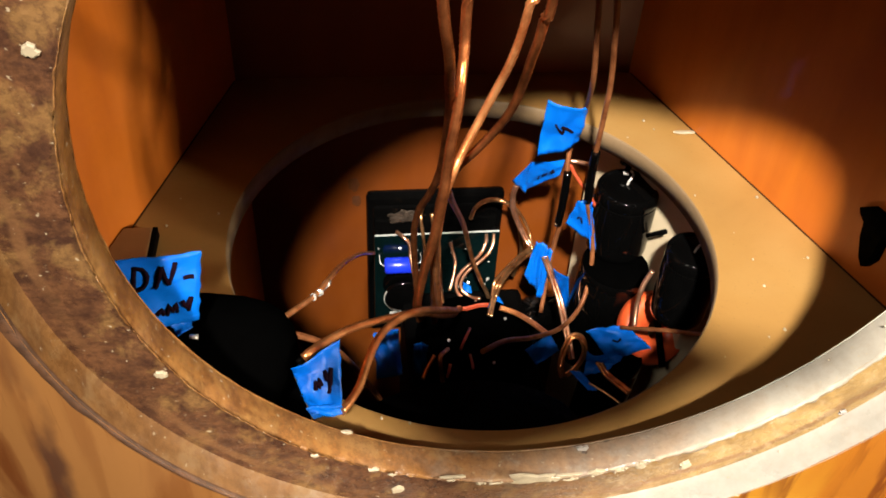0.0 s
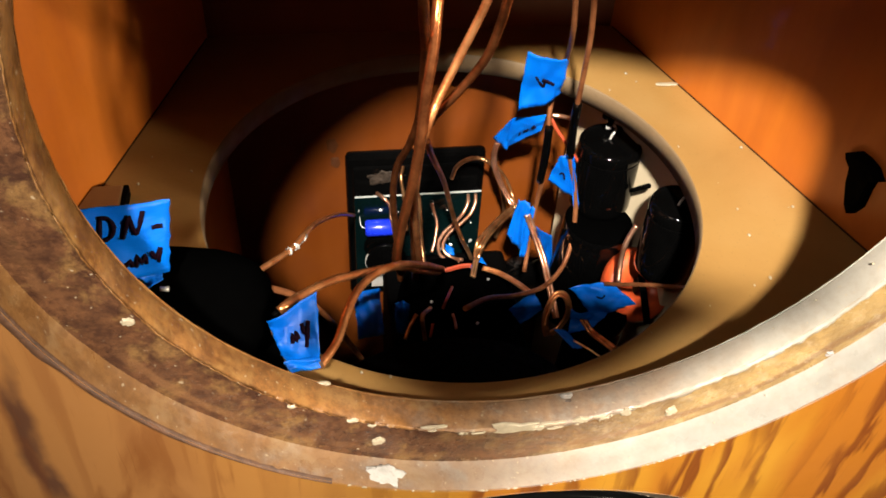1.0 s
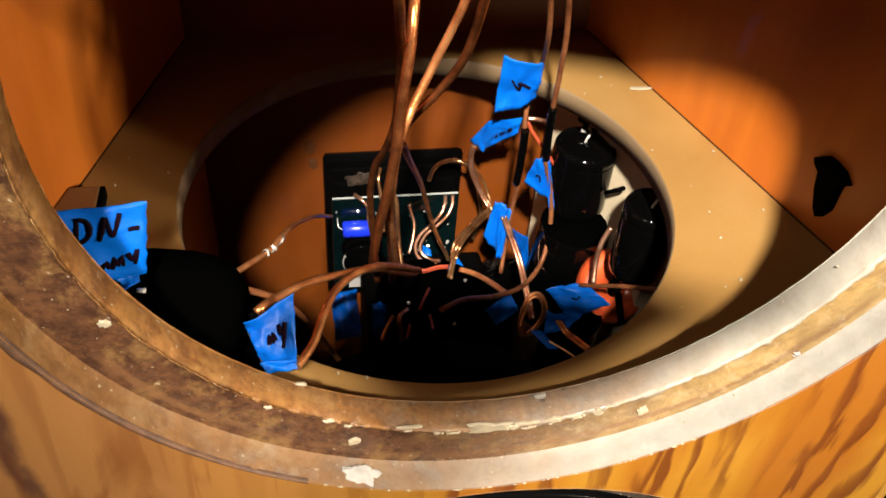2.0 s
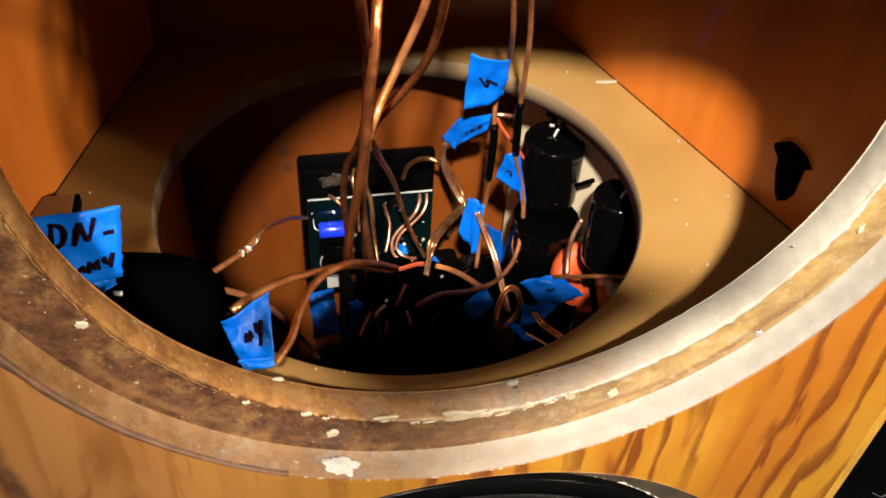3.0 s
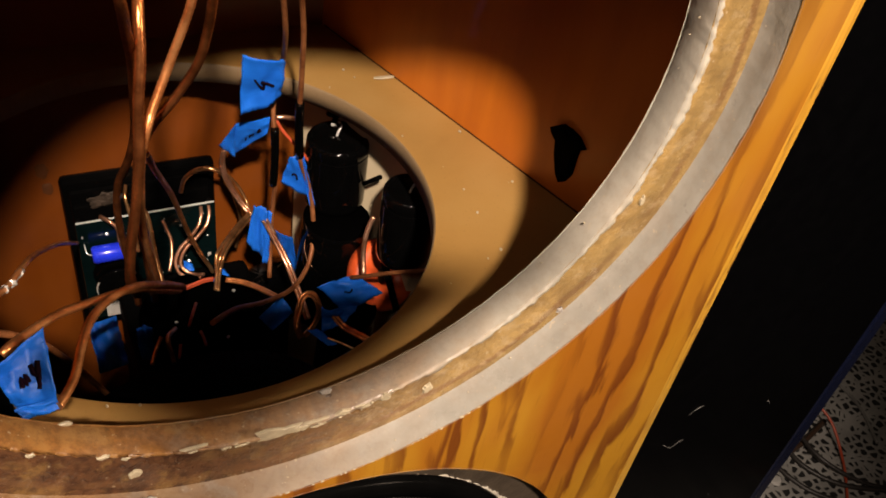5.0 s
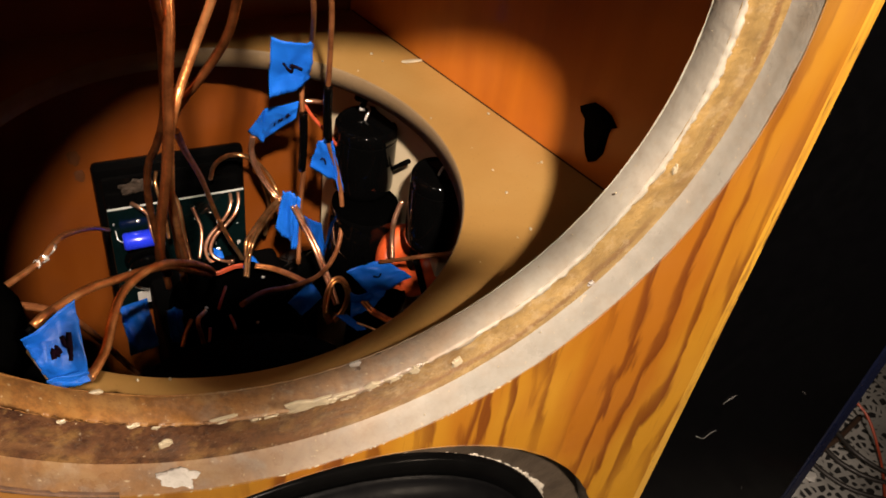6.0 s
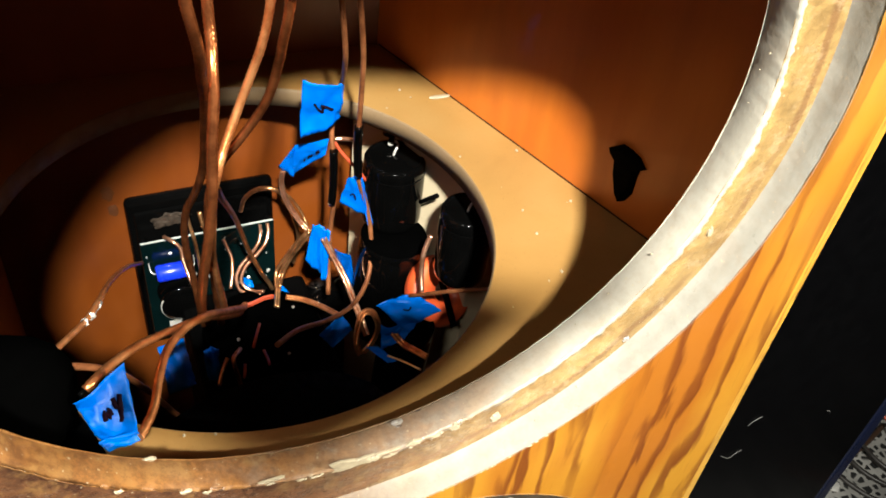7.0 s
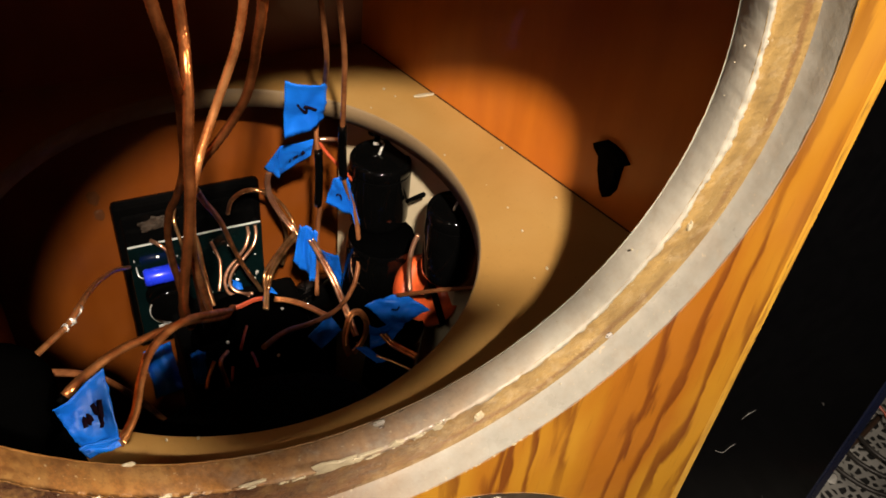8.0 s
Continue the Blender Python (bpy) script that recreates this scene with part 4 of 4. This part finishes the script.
flag("narrow fold of a blue tape flag", [(0.0579, 0.2045, -0.0731), (0.0617, 0.2040, -0.0759), (0.0590, 0.2000, -0.1097), (0.0554, 0.2010, -0.1089)], (), 0.0012, 10)
flag("blue tape flag lying across the crossover wires", [(0.0693, 0.1500, -0.0839), (0.0888, 0.1460, -0.0772), (0.0975, 0.1300, -0.0767), (0.0822, 0.1400, -0.0981)], [[(.40, .45), (.50, .5), (.62, .42)]], 0.0035, 13)
flag("blue tape flag lying across the crossover wires", [(0.0710, 0.1460, -0.0965), (0.0885, 0.1380, -0.0922), (0.0817, 0.1370, -0.1001), (0.0706, 0.1420, -0.1127)], (), 0.003, 14)
flag("small blue tape flag among the wires", [(0.0416, 0.1600, -0.1087), (0.0552, 0.1650, -0.1001), (0.0608, 0.1600, -0.1106), (0.0474, 0.1540, -0.1149)], (), 0.002, 15)
flag("small blue tape flag in front of the terminal plate", [(0.0282, 0.2140, -0.1343), (0.0377, 0.2260, -0.1299), (0.0428, 0.2220, -0.1369), (0.0377, 0.2120, -0.1343)], (), 0.0015, 16)
flag("blue tape flag in the dark below the cables", [(-0.0423, 0.1430, -0.0693), (-0.0295, 0.1450, -0.0690), (-0.0285, 0.1285, -0.0845), (-0.0415, 0.1265, -0.0850)], (), 0.003, 17)
flag("small blue tape flag in the dark beside the cables", [(-0.0235, 0.1310, -0.0655), (-0.0160, 0.1320, -0.0685), (-0.0170, 0.1290, -0.0870), (-0.0230, 0.1280, -0.0830)], (), 0.002, 22)
flag("blue tape flag behind the wires", [(0.0593, 0.1900, -0.0760), (0.0712, 0.1950, -0.0903), (0.0821, 0.2120, -0.1411), (0.0687, 0.2050, -0.1132)], (), 0.002, 19)
flag("narrow blue tape end low in the cabinet", [(0.0641, 0.1480, -0.1131), (0.0700, 0.1460, -0.1125), (0.0758, 0.1320, -0.1111), (0.0711, 0.1320, -0.1114)], (), 0.001, 20)
flag("small blue tape scrap on the circuit board", [(0.0194, 0.2430, -0.1360), (0.0250, 0.2430, -0.1405), (0.0247, 0.2400, -0.1436), (0.0192, 0.2400, -0.1421)], (), 0.0008, 21)

# ---- terminal plate with its circuit board ----
terminal = thing("terminal_plate", "black plastic terminal plate with circuit board on the back wall", "terminal plate")
part("plate", bm_box(-0.0405, 0.0445, 0.2605, BACK - 0.0002, -0.196, -0.0775, 0.0030), M_BLACK, terminal)
part("recess_frame", bm_box(-0.0365, 0.0405, 0.2575, 0.2606, -0.190, -0.084, 0.0012), M_BLACK, terminal)
pcb = part("circuit_board", bm_box(-0.0365, 0.0415, 0.2500, 0.2516, -0.178, -0.1010, 0.0004), M_PCB, terminal, "dark green glossy circuit board")
part("board_edge", bm_box(-0.0360, 0.0410, 0.2502, 0.2514, -0.10105, -0.1006), M_PCBEDGE, pcb, "pale board edge")
for x, z in ((-0.034, -0.176), (0.039, -0.176), (-0.034, -0.104), (0.039, -0.104)):
    smooth(part("spacer", spin([(0, -0.0035), (0.0022, -0.0035), (0.0022, 0.0055), (0, 0.0055)], 16, "y", (x, 0.2555, z)), M_BLACK, terminal))
rng = random.Random(5)
for k in range(26):
    x, z = rng.uniform(-0.034, 0.039), rng.uniform(-0.150, -0.105)
    part("solder_dot", lump(bmesh.new(), (x, 0.2497, z), rng.choice((0.0005, 0.0006, 0.0008, 0.0013)), (1, 0.6, rng.uniform(0.8, 2.2)), k, 1), M_SOLDER, pcb)
smooth(part("capacitor_body", spin([(0, -0.010), (0.0042, -0.010), (0.0052, -0.0088), (0.0052, 0.0088), (0.0042, 0.010), (0, 0.010)], 32, "z"), M_BLUECAP, pcb, "blue film-wrapped capacitor")).matrix_basis = pose(-0.0205, 0.2445, -0.1205, 0, 90, 0)
for s in (-1, 1):
    part("capacitor_lead", tube(bmesh.new(), [(-0.0205 + s * 0.010, 0.2445, -0.1205), (-0.0205 + s * 0.0125, 0.2455, -0.119), (-0.0205 + s * 0.0128, 0.2502, -0.116)], 0.0004, 6), M_SOLDER, pcb)
smooth(part("choke", spin([(0.0, -0.012), (0.011, -0.012), (0.0128, -0.0110), (0.0128, -0.0095), (0.0112, -0.0085), (0.0112, 0.0), (0.0128, 0.0008), (0.0128, 0.002), (0.0, 0.002)], 48, "y", (-0.0185, 0.248, -0.141)), M_CAN, pcb, "round black choke"))
smooth(part("choke_rim", spin([(0.0124, -0.0122), (0.0130, -0.0119), (0.0130, -0.0113)], 48, "y", (-0.0185, 0.248, -0.141), 150, 330), M_SOLDER, pcb, "thin shiny rim"))
part("sticker", bm_box(-0.027, -0.0175, 0.2480, 0.2487, -0.176, -0.166, 0.0003), M_LABEL, pcb, "small grey-white sticker")
bm = lump(bmesh.new(), (0, 0, 0), 1.0, (0.0092, 0.0008, 0.0044), 3, 4)
for v in bm.verts:
    # ragged, torn outline, sagging on one side
    q = 1 + 0.55 * noise.noise(v.co * 190) + 0.30 * noise.noise(v.co * 520)
    v.co = (-0.0175 + v.co.x * q, 0.2572 + v.co.y * (1 + 0.8 * noise.noise(v.co * 600)), -0.0915 + v.co.z * q + 0.12 * v.co.x)
for f in bm.faces:
    f.smooth = True
part("glue_run", bm, M_GLUE, terminal, "torn scab of dried brown glue")

# added black block, standing in for the dark mass under the plate
choke = thing("choke", "black block added as the dark mass below the terminal plate", "coil")
part("core", bm_box(-0.020, 0.058, 0.158, 0.2465, -0.245, -0.146, 0.004), M_MATT, choke)
part("bracket", bm_box(-0.012, 0.050, 0.240, BACK - 0.0002, -0.245, -0.205, 0.001), M_MATT, choke)
smooth(part("winding", spin([(0.0, 0.0), (0.030, 0.0), (0.034, 0.002), (0.034, 0.012), (0.031, 0.015), (0.012, 0.015), (0.010, 0.013), (0.010, 0.010), (0.0, 0.010)], 48, "z", (0.019, 0.196, -0.1475)), M_VELVET, choke, "dull black winding"))
# bright dots put in as glints on the block
for k, (x, y, z) in enumerate(((0.012, 0.163, -0.145), (0.028, 0.172, -0.132), (0.040, 0.205, -0.131), (0.004, 0.190, -0.131), (0.024, 0.160, -0.1455))):
    part("solder_dot", lump(bmesh.new(), (x, y, z), 0.0011, (1, 1, 0.8), k, 1), M_SOLDER, choke)

# ---- crossover board on the side wall ----
ang = math.degrees(math.atan(TAP))
board = tagged(part("crossover_board", bm_prism([(side_x(0.152) - 0.021, 0.152), (side_x(0.152) - 0.0004, 0.152), (side_x(0.256) - 0.0004, 0.256), (side_x(0.256) - 0.021, 0.256)], -0.30, -0.0185, 2, 0.0008), M_CREAM),
               "cream fibreboard crossover panel fixed to the side wall", "circuit board")


def can(label, place, r, z0, z1, tilt=(0, 0), lead=(), sealed=False):
    """An upright round capacitor in a shrink sleeve, with its crimped rim and wire lead."""
    ob = thing("capacitor", label, "capacitor", "crossover capacitors")
    h = z1 - z0
    body = smooth(part("body", spin([(0, 0), (r * 0.86, 0), (r * 0.97, 0.002), (r, 0.005), (r, h - 0.009), (r * 0.975, h - 0.0075), (r, h - 0.006), (r * 0.985, h - 0.002), (r * 0.93, h - 0.0004), (r * 0.86, h)], 64), M_CAN, ob))
    if sealed:
        smooth(part("end_cap", spin([(r * 0.985, h - 0.002), (r * 0.93, h + 0.0006), (r * 0.6, h + 0.0016), (0, h + 0.002)], 48), M_VELVET, body, "dull black end cap"))
    else:
        part("end_cap", spin([(r * 0.87, h - 0.0003), (r * 0.80, h - 0.0012), (0, h - 0.0012)], 48), M_CAN, body, "dull black end cap")
        smooth(part("sleeve_edge", spin([(r * 1.002, h - 0.0078), (r * 1.008, h - 0.0074), (r * 1.002, h - 0.0070)], 64), M_MATT, body))
    ob.matrix_basis = pose(*place, z0, tilt[0], tilt[1], 0)
    if lead:
        part("lead", tube(bmesh.new(), [Vector(p) - Vector((*place, z0)) for p in lead], 0.0007, 8, 0.0015), M_SOLDER, ob, "bent tinned wire, a lead on one can, a glint on another")
    return ob


can("large black sleeved capacitor upright on the crossover board", (0.0960, 0.2010), 0.0168, -0.072, -0.0285, (0, 0), [(0.0954, 0.2030, -0.0329), (0.0968, 0.2040, -0.0281), (0.0993, 0.2060, -0.0249), (0.0972, 0.2120, -0.0246), (0.0960, 0.2140, -0.0219)])
# the short wire on this can is put in as the glint of its top
can("black sleeved capacitor upright beside the shelf hole", (0.1150, 0.1480), 0.0142, -0.072, -0.0265, (0, 0), [(0.1137, 0.1470, -0.0284), (0.1150, 0.1480, -0.0261), (0.1176, 0.1500, -0.0255)])
can("black sleeved capacitor low beside the wires", (0.0905, 0.1925), 0.0190, -0.150, -0.0735, (2, 3), (), True)
can("black capacitor in the dark under the tape flags", (0.0880, 0.1560), 0.0150, -0.170, -0.105, (4, 2), (), True)
mount = thing("component_strap", "black plastic strap and clips holding a capacitor to the board", "strap")
part("strap", tube(bmesh.new(), [(0.1067, 0.1860, -0.0511), (0.1083, 0.1800, -0.0443), (0.1104, 0.1750, -0.0387)], 0.0014, 8), M_BLACK, mount)
bm = bmesh.new()
for k, p in enumerate([(0.0950, 0.2120, -0.0208), (0.0982, 0.2120, -0.0232), (0.0974, 0.2100, -0.0254)]):
    lump(bm, p, 0.0022, (1, 1, 0.8), k)
part("clip", bm, M_CAN, mount)
part("pin", tube(bmesh.new(), [(0.0947, 0.2090, -0.0260), (0.0975, 0.2080, -0.0258)], 0.0011, 8), M_SOLDER, mount)
coil = thing("coil", "orange-red resin-dipped coil below a black capacitor", "coil")
smooth(part("winding", spin([(0.0062, -0.006), (0.0185, -0.006), (0.0205, -0.003), (0.0205, 0.003), (0.0185, 0.006), (0.0062, 0.006), (0.0062, -0.006)], 48, "z", (0, 0, 0)), M_ORANGE, coil)).matrix_basis = pose(0.1120, 0.1620, -0.0980, 55, 0, 12)
part("cross_strap", bm_box(-0.002, 0.002, -0.021, 0.021, 0.0058, 0.0072, 0.0004), M_BLACK, coil).matrix_basis = pose(0.1120, 0.1620, -0.0980, 55, 0, 12)
base = thing("coil", "dark round coil on the crossover board in shade", "coil")
smooth(part("winding", spin([(0.006, -0.010), (0.023, -0.010), (0.026, -0.006), (0.026, 0.006), (0.023, 0.010), (0.006, 0.010), (0.006, -0.010)], 48, "y"), M_CAN, base)).matrix_basis = pose(0.0688, 0.2320, -0.1718, 0, 0, 20)

# ---- black can and loose things on the shelf ----
blob = thing("capacitor_can", "thick black capacitor lying on the shelf by the rim", "capacitor")
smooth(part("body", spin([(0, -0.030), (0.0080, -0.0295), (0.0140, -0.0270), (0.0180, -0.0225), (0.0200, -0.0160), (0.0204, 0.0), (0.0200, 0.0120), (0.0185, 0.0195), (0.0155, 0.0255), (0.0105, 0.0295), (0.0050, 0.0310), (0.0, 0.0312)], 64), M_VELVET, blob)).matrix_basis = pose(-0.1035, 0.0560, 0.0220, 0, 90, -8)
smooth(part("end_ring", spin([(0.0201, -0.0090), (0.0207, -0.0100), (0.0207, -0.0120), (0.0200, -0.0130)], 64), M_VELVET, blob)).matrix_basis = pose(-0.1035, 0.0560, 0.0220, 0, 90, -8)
part("lead_pin", tube(bmesh.new(), [(-0.1033, 0.0400, 0.0478), (-0.1007, 0.0400, 0.0475)], 0.0008, 8), M_SOLDER, blob, "shiny soldered pin")

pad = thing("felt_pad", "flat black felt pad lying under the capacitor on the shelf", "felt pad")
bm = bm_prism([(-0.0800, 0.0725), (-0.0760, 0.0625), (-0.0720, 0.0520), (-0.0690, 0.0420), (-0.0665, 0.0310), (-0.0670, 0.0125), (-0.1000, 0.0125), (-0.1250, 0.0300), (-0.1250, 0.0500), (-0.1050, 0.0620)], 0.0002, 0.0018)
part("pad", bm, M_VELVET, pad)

plug = thing("felt_scrap", "torn black felt scrap stuck to the inner side wall", "scrap")
bm = bmesh.new()
outer = [(0.1066, 0.0323), (0.1017, 0.0367), (0.0972, 0.0367), (0.0923, 0.0355), (0.0881, 0.0318), (0.0908, 0.0302), (0.0911, 0.0257), (0.0911, 0.0162), (0.0935, 0.0108), (0.0955, 0.0093), (0.0980, 0.0121), (0.1014, 0.0209), (0.1028, 0.0293), (0.1045, 0.0305)]
ring = []
for h in (-0.0002, 0.0022, 0.003):
    k = 1.0 if h < 0.0025 else 0.8
    ring.append([bm.verts.new((side_x(0.0975 + (y - 0.0975) * k) - h - 0.0006 * abs(noise.noise(Vector((y * 300, z * 300, h)))), 0.0975 + (y - 0.0975) * k, 0.024 + (z - 0.024) * k)) for y, z in outer])
for a, b in zip(ring, ring[1:]):
    for i in range(len(outer)):
        j = (i + 1) % len(outer)
        bm.faces.new((a[i], a[j], b[j], b[i]))
bm.faces.new(ring[-1])
bmesh.ops.recalc_face_normals(bm, faces=bm.faces)
part("scrap", bm, M_MATT, plug)

bm = lump(bmesh.new(), (0, 0, 0), 1.0, (0.0056, 0.0032, 0.0006), 11, 4)
for v in bm.verts:
    # the smear follows the curve of the rim and thins out unevenly
    q = 1 + 0.30 * noise.noise(v.co * 420) + 0.18 * noise.noise(v.co * 1100)
    x, y = -0.0395 + v.co.x * q, -0.0052 + v.co.y * q
    v.co = (x, y, CZ - math.sqrt(RO * RO - (x - CX) ** 2) + max(v.co.z, -0.0002) * (0.55 + 0.9 * noise.noise(v.co * 300) ** 2))
for f in bm.faces:
    f.smooth = True
part("filler_smear", bm, M_GLOSS, cabinet, "glossy white smear of filler")
rng = random.Random(3)
bm = bmesh.new()
for k in range(34):
    a, r = radians(rng.uniform(246, 289)), RI + 0.0012 + rng.gauss(0, 0.0006)
    lump(bm, (CX + r * math.cos(a), -0.0004, CZ + r * math.sin(a)), 1.0, (rng.uniform(0.0004, 0.0030) * rng.random(), 0.0004, rng.uniform(0.0003, 0.0008)), k, 2)
part("filler_line", bm, M_CHIP, cabinet, "broken line of pale filler along the lip")
bm = bmesh.new()
for k in range(30):
    a = radians(rng.uniform(246, 300))
    lump(bm, (CX + (RO + 0.0003) * math.cos(a), -D - 0.0001, CZ + (RO + 0.0003) * math.sin(a)), 1.0, (rng.uniform(0.0003, 0.0009), 0.0003, rng.uniform(0.0002, 0.0005)), k + 50, 1)
part("filler_crumbs", bm, M_CHIP, cabinet, "pale crumbs along the veneer edge")
for k, (x, y, z, sx, sy, sz) in enumerate(((0.094, 0.0002, 0.0435, 0.0014, 0.0003, 0.0010), (0.025, 0.0052, 0.0200, 0.0022, 0.0014, 0.0004), (0.0195, 0.0072, 0.0196, 0.0018, 0.0010, 0.0004),
                                            (0.0270, 0.0100, 0.0206, 0.0018, 0.0006, 0.0005), (-0.058, 0.0040, 0.0346, 0.0010, 0.0008, 0.0004))):
    part("dark_pit", lump(bmesh.new(), (x, y, z), 1.0, (sx, sy, sz), k + 70), M_PIT, cabinet)
# ---- chips of filler on the rim, stains, flecks ----
for k, (x, z, y, sx, sz, m) in enumerate(((-0.0417, 0.0179, -0.0002, 0.0026, 0.0022, M_CHIP),
        (0.0007, 0.0190, -0.0002, 0.0095, 0.0034, M_CHIP),
        (0.0116, 0.0192, -0.0002, 0.0050, 0.0010, M_CHIP),
        (0.0207, 0.0197, -0.0002, 0.0030, 0.0013, M_CHIP),
        (0.0344, 0.0216, -0.0002, 0.0025, 0.0017, M_CHIP),
        (0.0492, 0.0200, -0.0002, 0.0024, 0.0024, M_CHIP),
        (0.0261, 0.0174, 0.0048, 0.0024, 0.0013, M_GREYCHIP),
        (0.0165, 0.0258, 0.0048, 0.0022, 0.0018, M_GREYCHIP),
        (-0.1018, 0.0783, -0.0002, 0.0020, 0.0016, M_CHIP),
        (-0.0490, 0.0297, -0.0002, 0.0022, 0.0009, M_CHIP),
        (-0.0654, 0.0389, -0.0002, 0.0016, 0.0008, M_CHIP),
        (-0.0569, 0.0342, 0.0103, 0.0042, 0.0012, M_CHIP),
        (0.1118, 0.0848, -0.0002, 0.0012, 0.0026, M_CHIP),
        (-0.1092, 0.1698, -0.0002, 0.0018, 0.0020, M_CHIP),
        (-0.0487, 0.0279, 0.0048, 0.0012, 0.0010, M_GREYCHIP),
        (0.0941, 0.0426, -0.0002, 0.0016, 0.0012, M_GREYCHIP),
        (-0.0253, 0.0227, -0.0002, 0.0060, 0.0007, M_CHIP))):
    part("filler_chip", flake((x, y, z), sx, sz, k + 1), m, cabinet)
for k, (x, z, r) in enumerate(((-0.0475, -0.0745, 0.0042), (-0.0462, -0.0870, 0.0036))):
    part("dark_stain", lump(bmesh.new(), (x, BACK - 0.0001, z), r, (0.8, 0.05, 1.2), k + 30), M_STAIN, cabinet, "small dark scorch mark")
bm = bmesh.new()
lump(bm, (0.1215, 0.2075, 0.0005), 0.001, (6.0, 1.6, 0.6), 5)
rng = random.Random(11)
spots = ((-0.1093, 0.1559), (0.1397, 0.1534), (0.1463, 0.1110), (0.1214, 0.1116), (0.1033, 0.2190), (0.1064, 0.2108), (0.1102, 0.1564), (0.1201, 0.0954), (0.1188, 0.0707), (-0.1308, 0.1491), (-0.0441, 0.0399), (-0.0344, 0.0370))
for x, y in spots:
    lump(bm, (x, y, 0.0004), rng.uniform(0.0005, 0.0008), (1, 1.3, 0.7), rng.random() * 9, 1)
for k in range(26):
    a, r = rng.uniform(0, 6.28), rng.uniform(SR + 0.004, SR + 0.05)
    x, y = r * math.cos(a), SY + r * math.sin(a)
    if abs(x) < side_x(y) - 0.003 and HB + 0.004 < y < BACK - 0.004:
        lump(bm, (x, y, 0.0002), rng.uniform(0.0002, 0.0005), (1, 1.4, 0.6), k, 1)
tagged(part("sawdust_flecks", bm, M_CHIP), "pale flecks of sawdust scattered on the shelf", "dust", kind="stuff")
bm = bmesh.new()
for k in range(16):
    a = rng.uniform(math.pi * 1.02, math.pi * 2.12)
    y = rng.choice((-0.006, -0.003, 0.0, 0.003, 0.006))
    r = (RO - 0.0002) if y < 0 else (rng.uniform(RI + 0.001, RO - 0.001) if y == 0 else RI - 0.0001)
    lump(bm, (r * math.cos(a), y + rng.uniform(-0.001, 0.001), CZ + r * math.sin(a)), rng.uniform(0.00015, 0.0004), (1.2, 1, 0.9), k, 1)
tagged(part("glue_crumbs", bm, M_CHIP), "pale crumbs of glue and dust along the sawn rim", "dust", kind="stuff")

# ---- fibres on the black cabinet; things on the floor ----
for pts in (((0.314, 0.0795, -0.213), (0.321, 0.0788, -0.205), (0.330, 0.0795, -0.204)), ((0.300, 0.0795, -0.240), (0.314, 0.0788, -0.250), (0.322, 0.0788, -0.243), (0.330, 0.0795, -0.243)),
            ((0.396, 0.0795, -0.228), (0.401, 0.079, -0.231), (0.404, 0.0795, -0.237)), ((0.395, 0.0795, -0.350), (0.399, 0.0795, -0.357))):
    mid = sum((Vector(p) for p in pts), Vector()) / len(pts)
    tagged(part("stray_fibre", tube(bmesh.new(), [mid + (Vector(p) - mid) * 0.62 for p in pts], 0.00017, 6, 0.002), M_HAIR), "pale stray fibre clinging to the black cabinet", "fibre", "stray fibres")


def floor_cable(label, pts, material, r):
    return tagged(part("floor_cable", tube(bmesh.new(), [(x, y, FLOOR + r + h) for x, y, h in pts], r, 8, 0.006), material), label, "cable", "cables on the floor")


floor_cable("thin red cable curled on the floor", [(0.681, 0.182, 0.03), (0.688, 0.153, 0.02), (0.680, 0.118, 0.004), (0.659, 0.088, 0.0), (0.62, 0.05, 0.0), (0.55, 0.0, 0.0)], M_RED, 0.0016)
floor_cable("black cable on the patterned floor", [(0.637, 0.190, 0.0), (0.629, 0.150, 0.0), (0.634, 0.120, 0.0), (0.66, 0.09, 0.0), (0.72, 0.06, 0.0)], M_DULLCABLE, 0.0028)
floor_cable("black cable on the patterned floor", [(0.660, 0.200, 0.0), (0.650, 0.160, 0.008), (0.652, 0.120, 0.008), (0.69, 0.08, 0.0), (0.76, 0.05, 0.0)], M_DULLCABLE, 0.0024)
floor_cable("black cable on the patterned floor", [(0.60, 0.16, 0.0), (0.606, 0.12, 0.0), (0.63, 0.085, 0.0), (0.70, 0.04, 0.0)], M_DULLCABLE, 0.0026)
floor_cable("dull brown cable on the patterned floor", [(0.57, 0.145, 0.0), (0.60, 0.142, 0.0), (0.65, 0.150, 0.0), (0.70, 0.165, 0.0)], M_DARKCABLE, 0.0030)
floor_cable("grey cable on the patterned floor", [(0.745, 0.24, 0.0), (0.757, 0.215, 0.0), (0.760, 0.17, 0.0), (0.74, 0.12, 0.0)], M_HAIR, 0.0018)
tagged(part("paper_scrap", lump(bmesh.new(), (0.588, 0.124, FLOOR + 0.002), 0.008, (1.0, 0.8, 0.22), 4), M_LABEL), "small white scrap of paper on the floor", "paper")
tagged(part("paper_scrap", lump(bmesh.new(), (0.628, 0.155, FLOOR + 0.002), 0.004, (1.0, 0.8, 0.3), 6), M_LABEL), "small white scrap of paper on the floor", "paper")
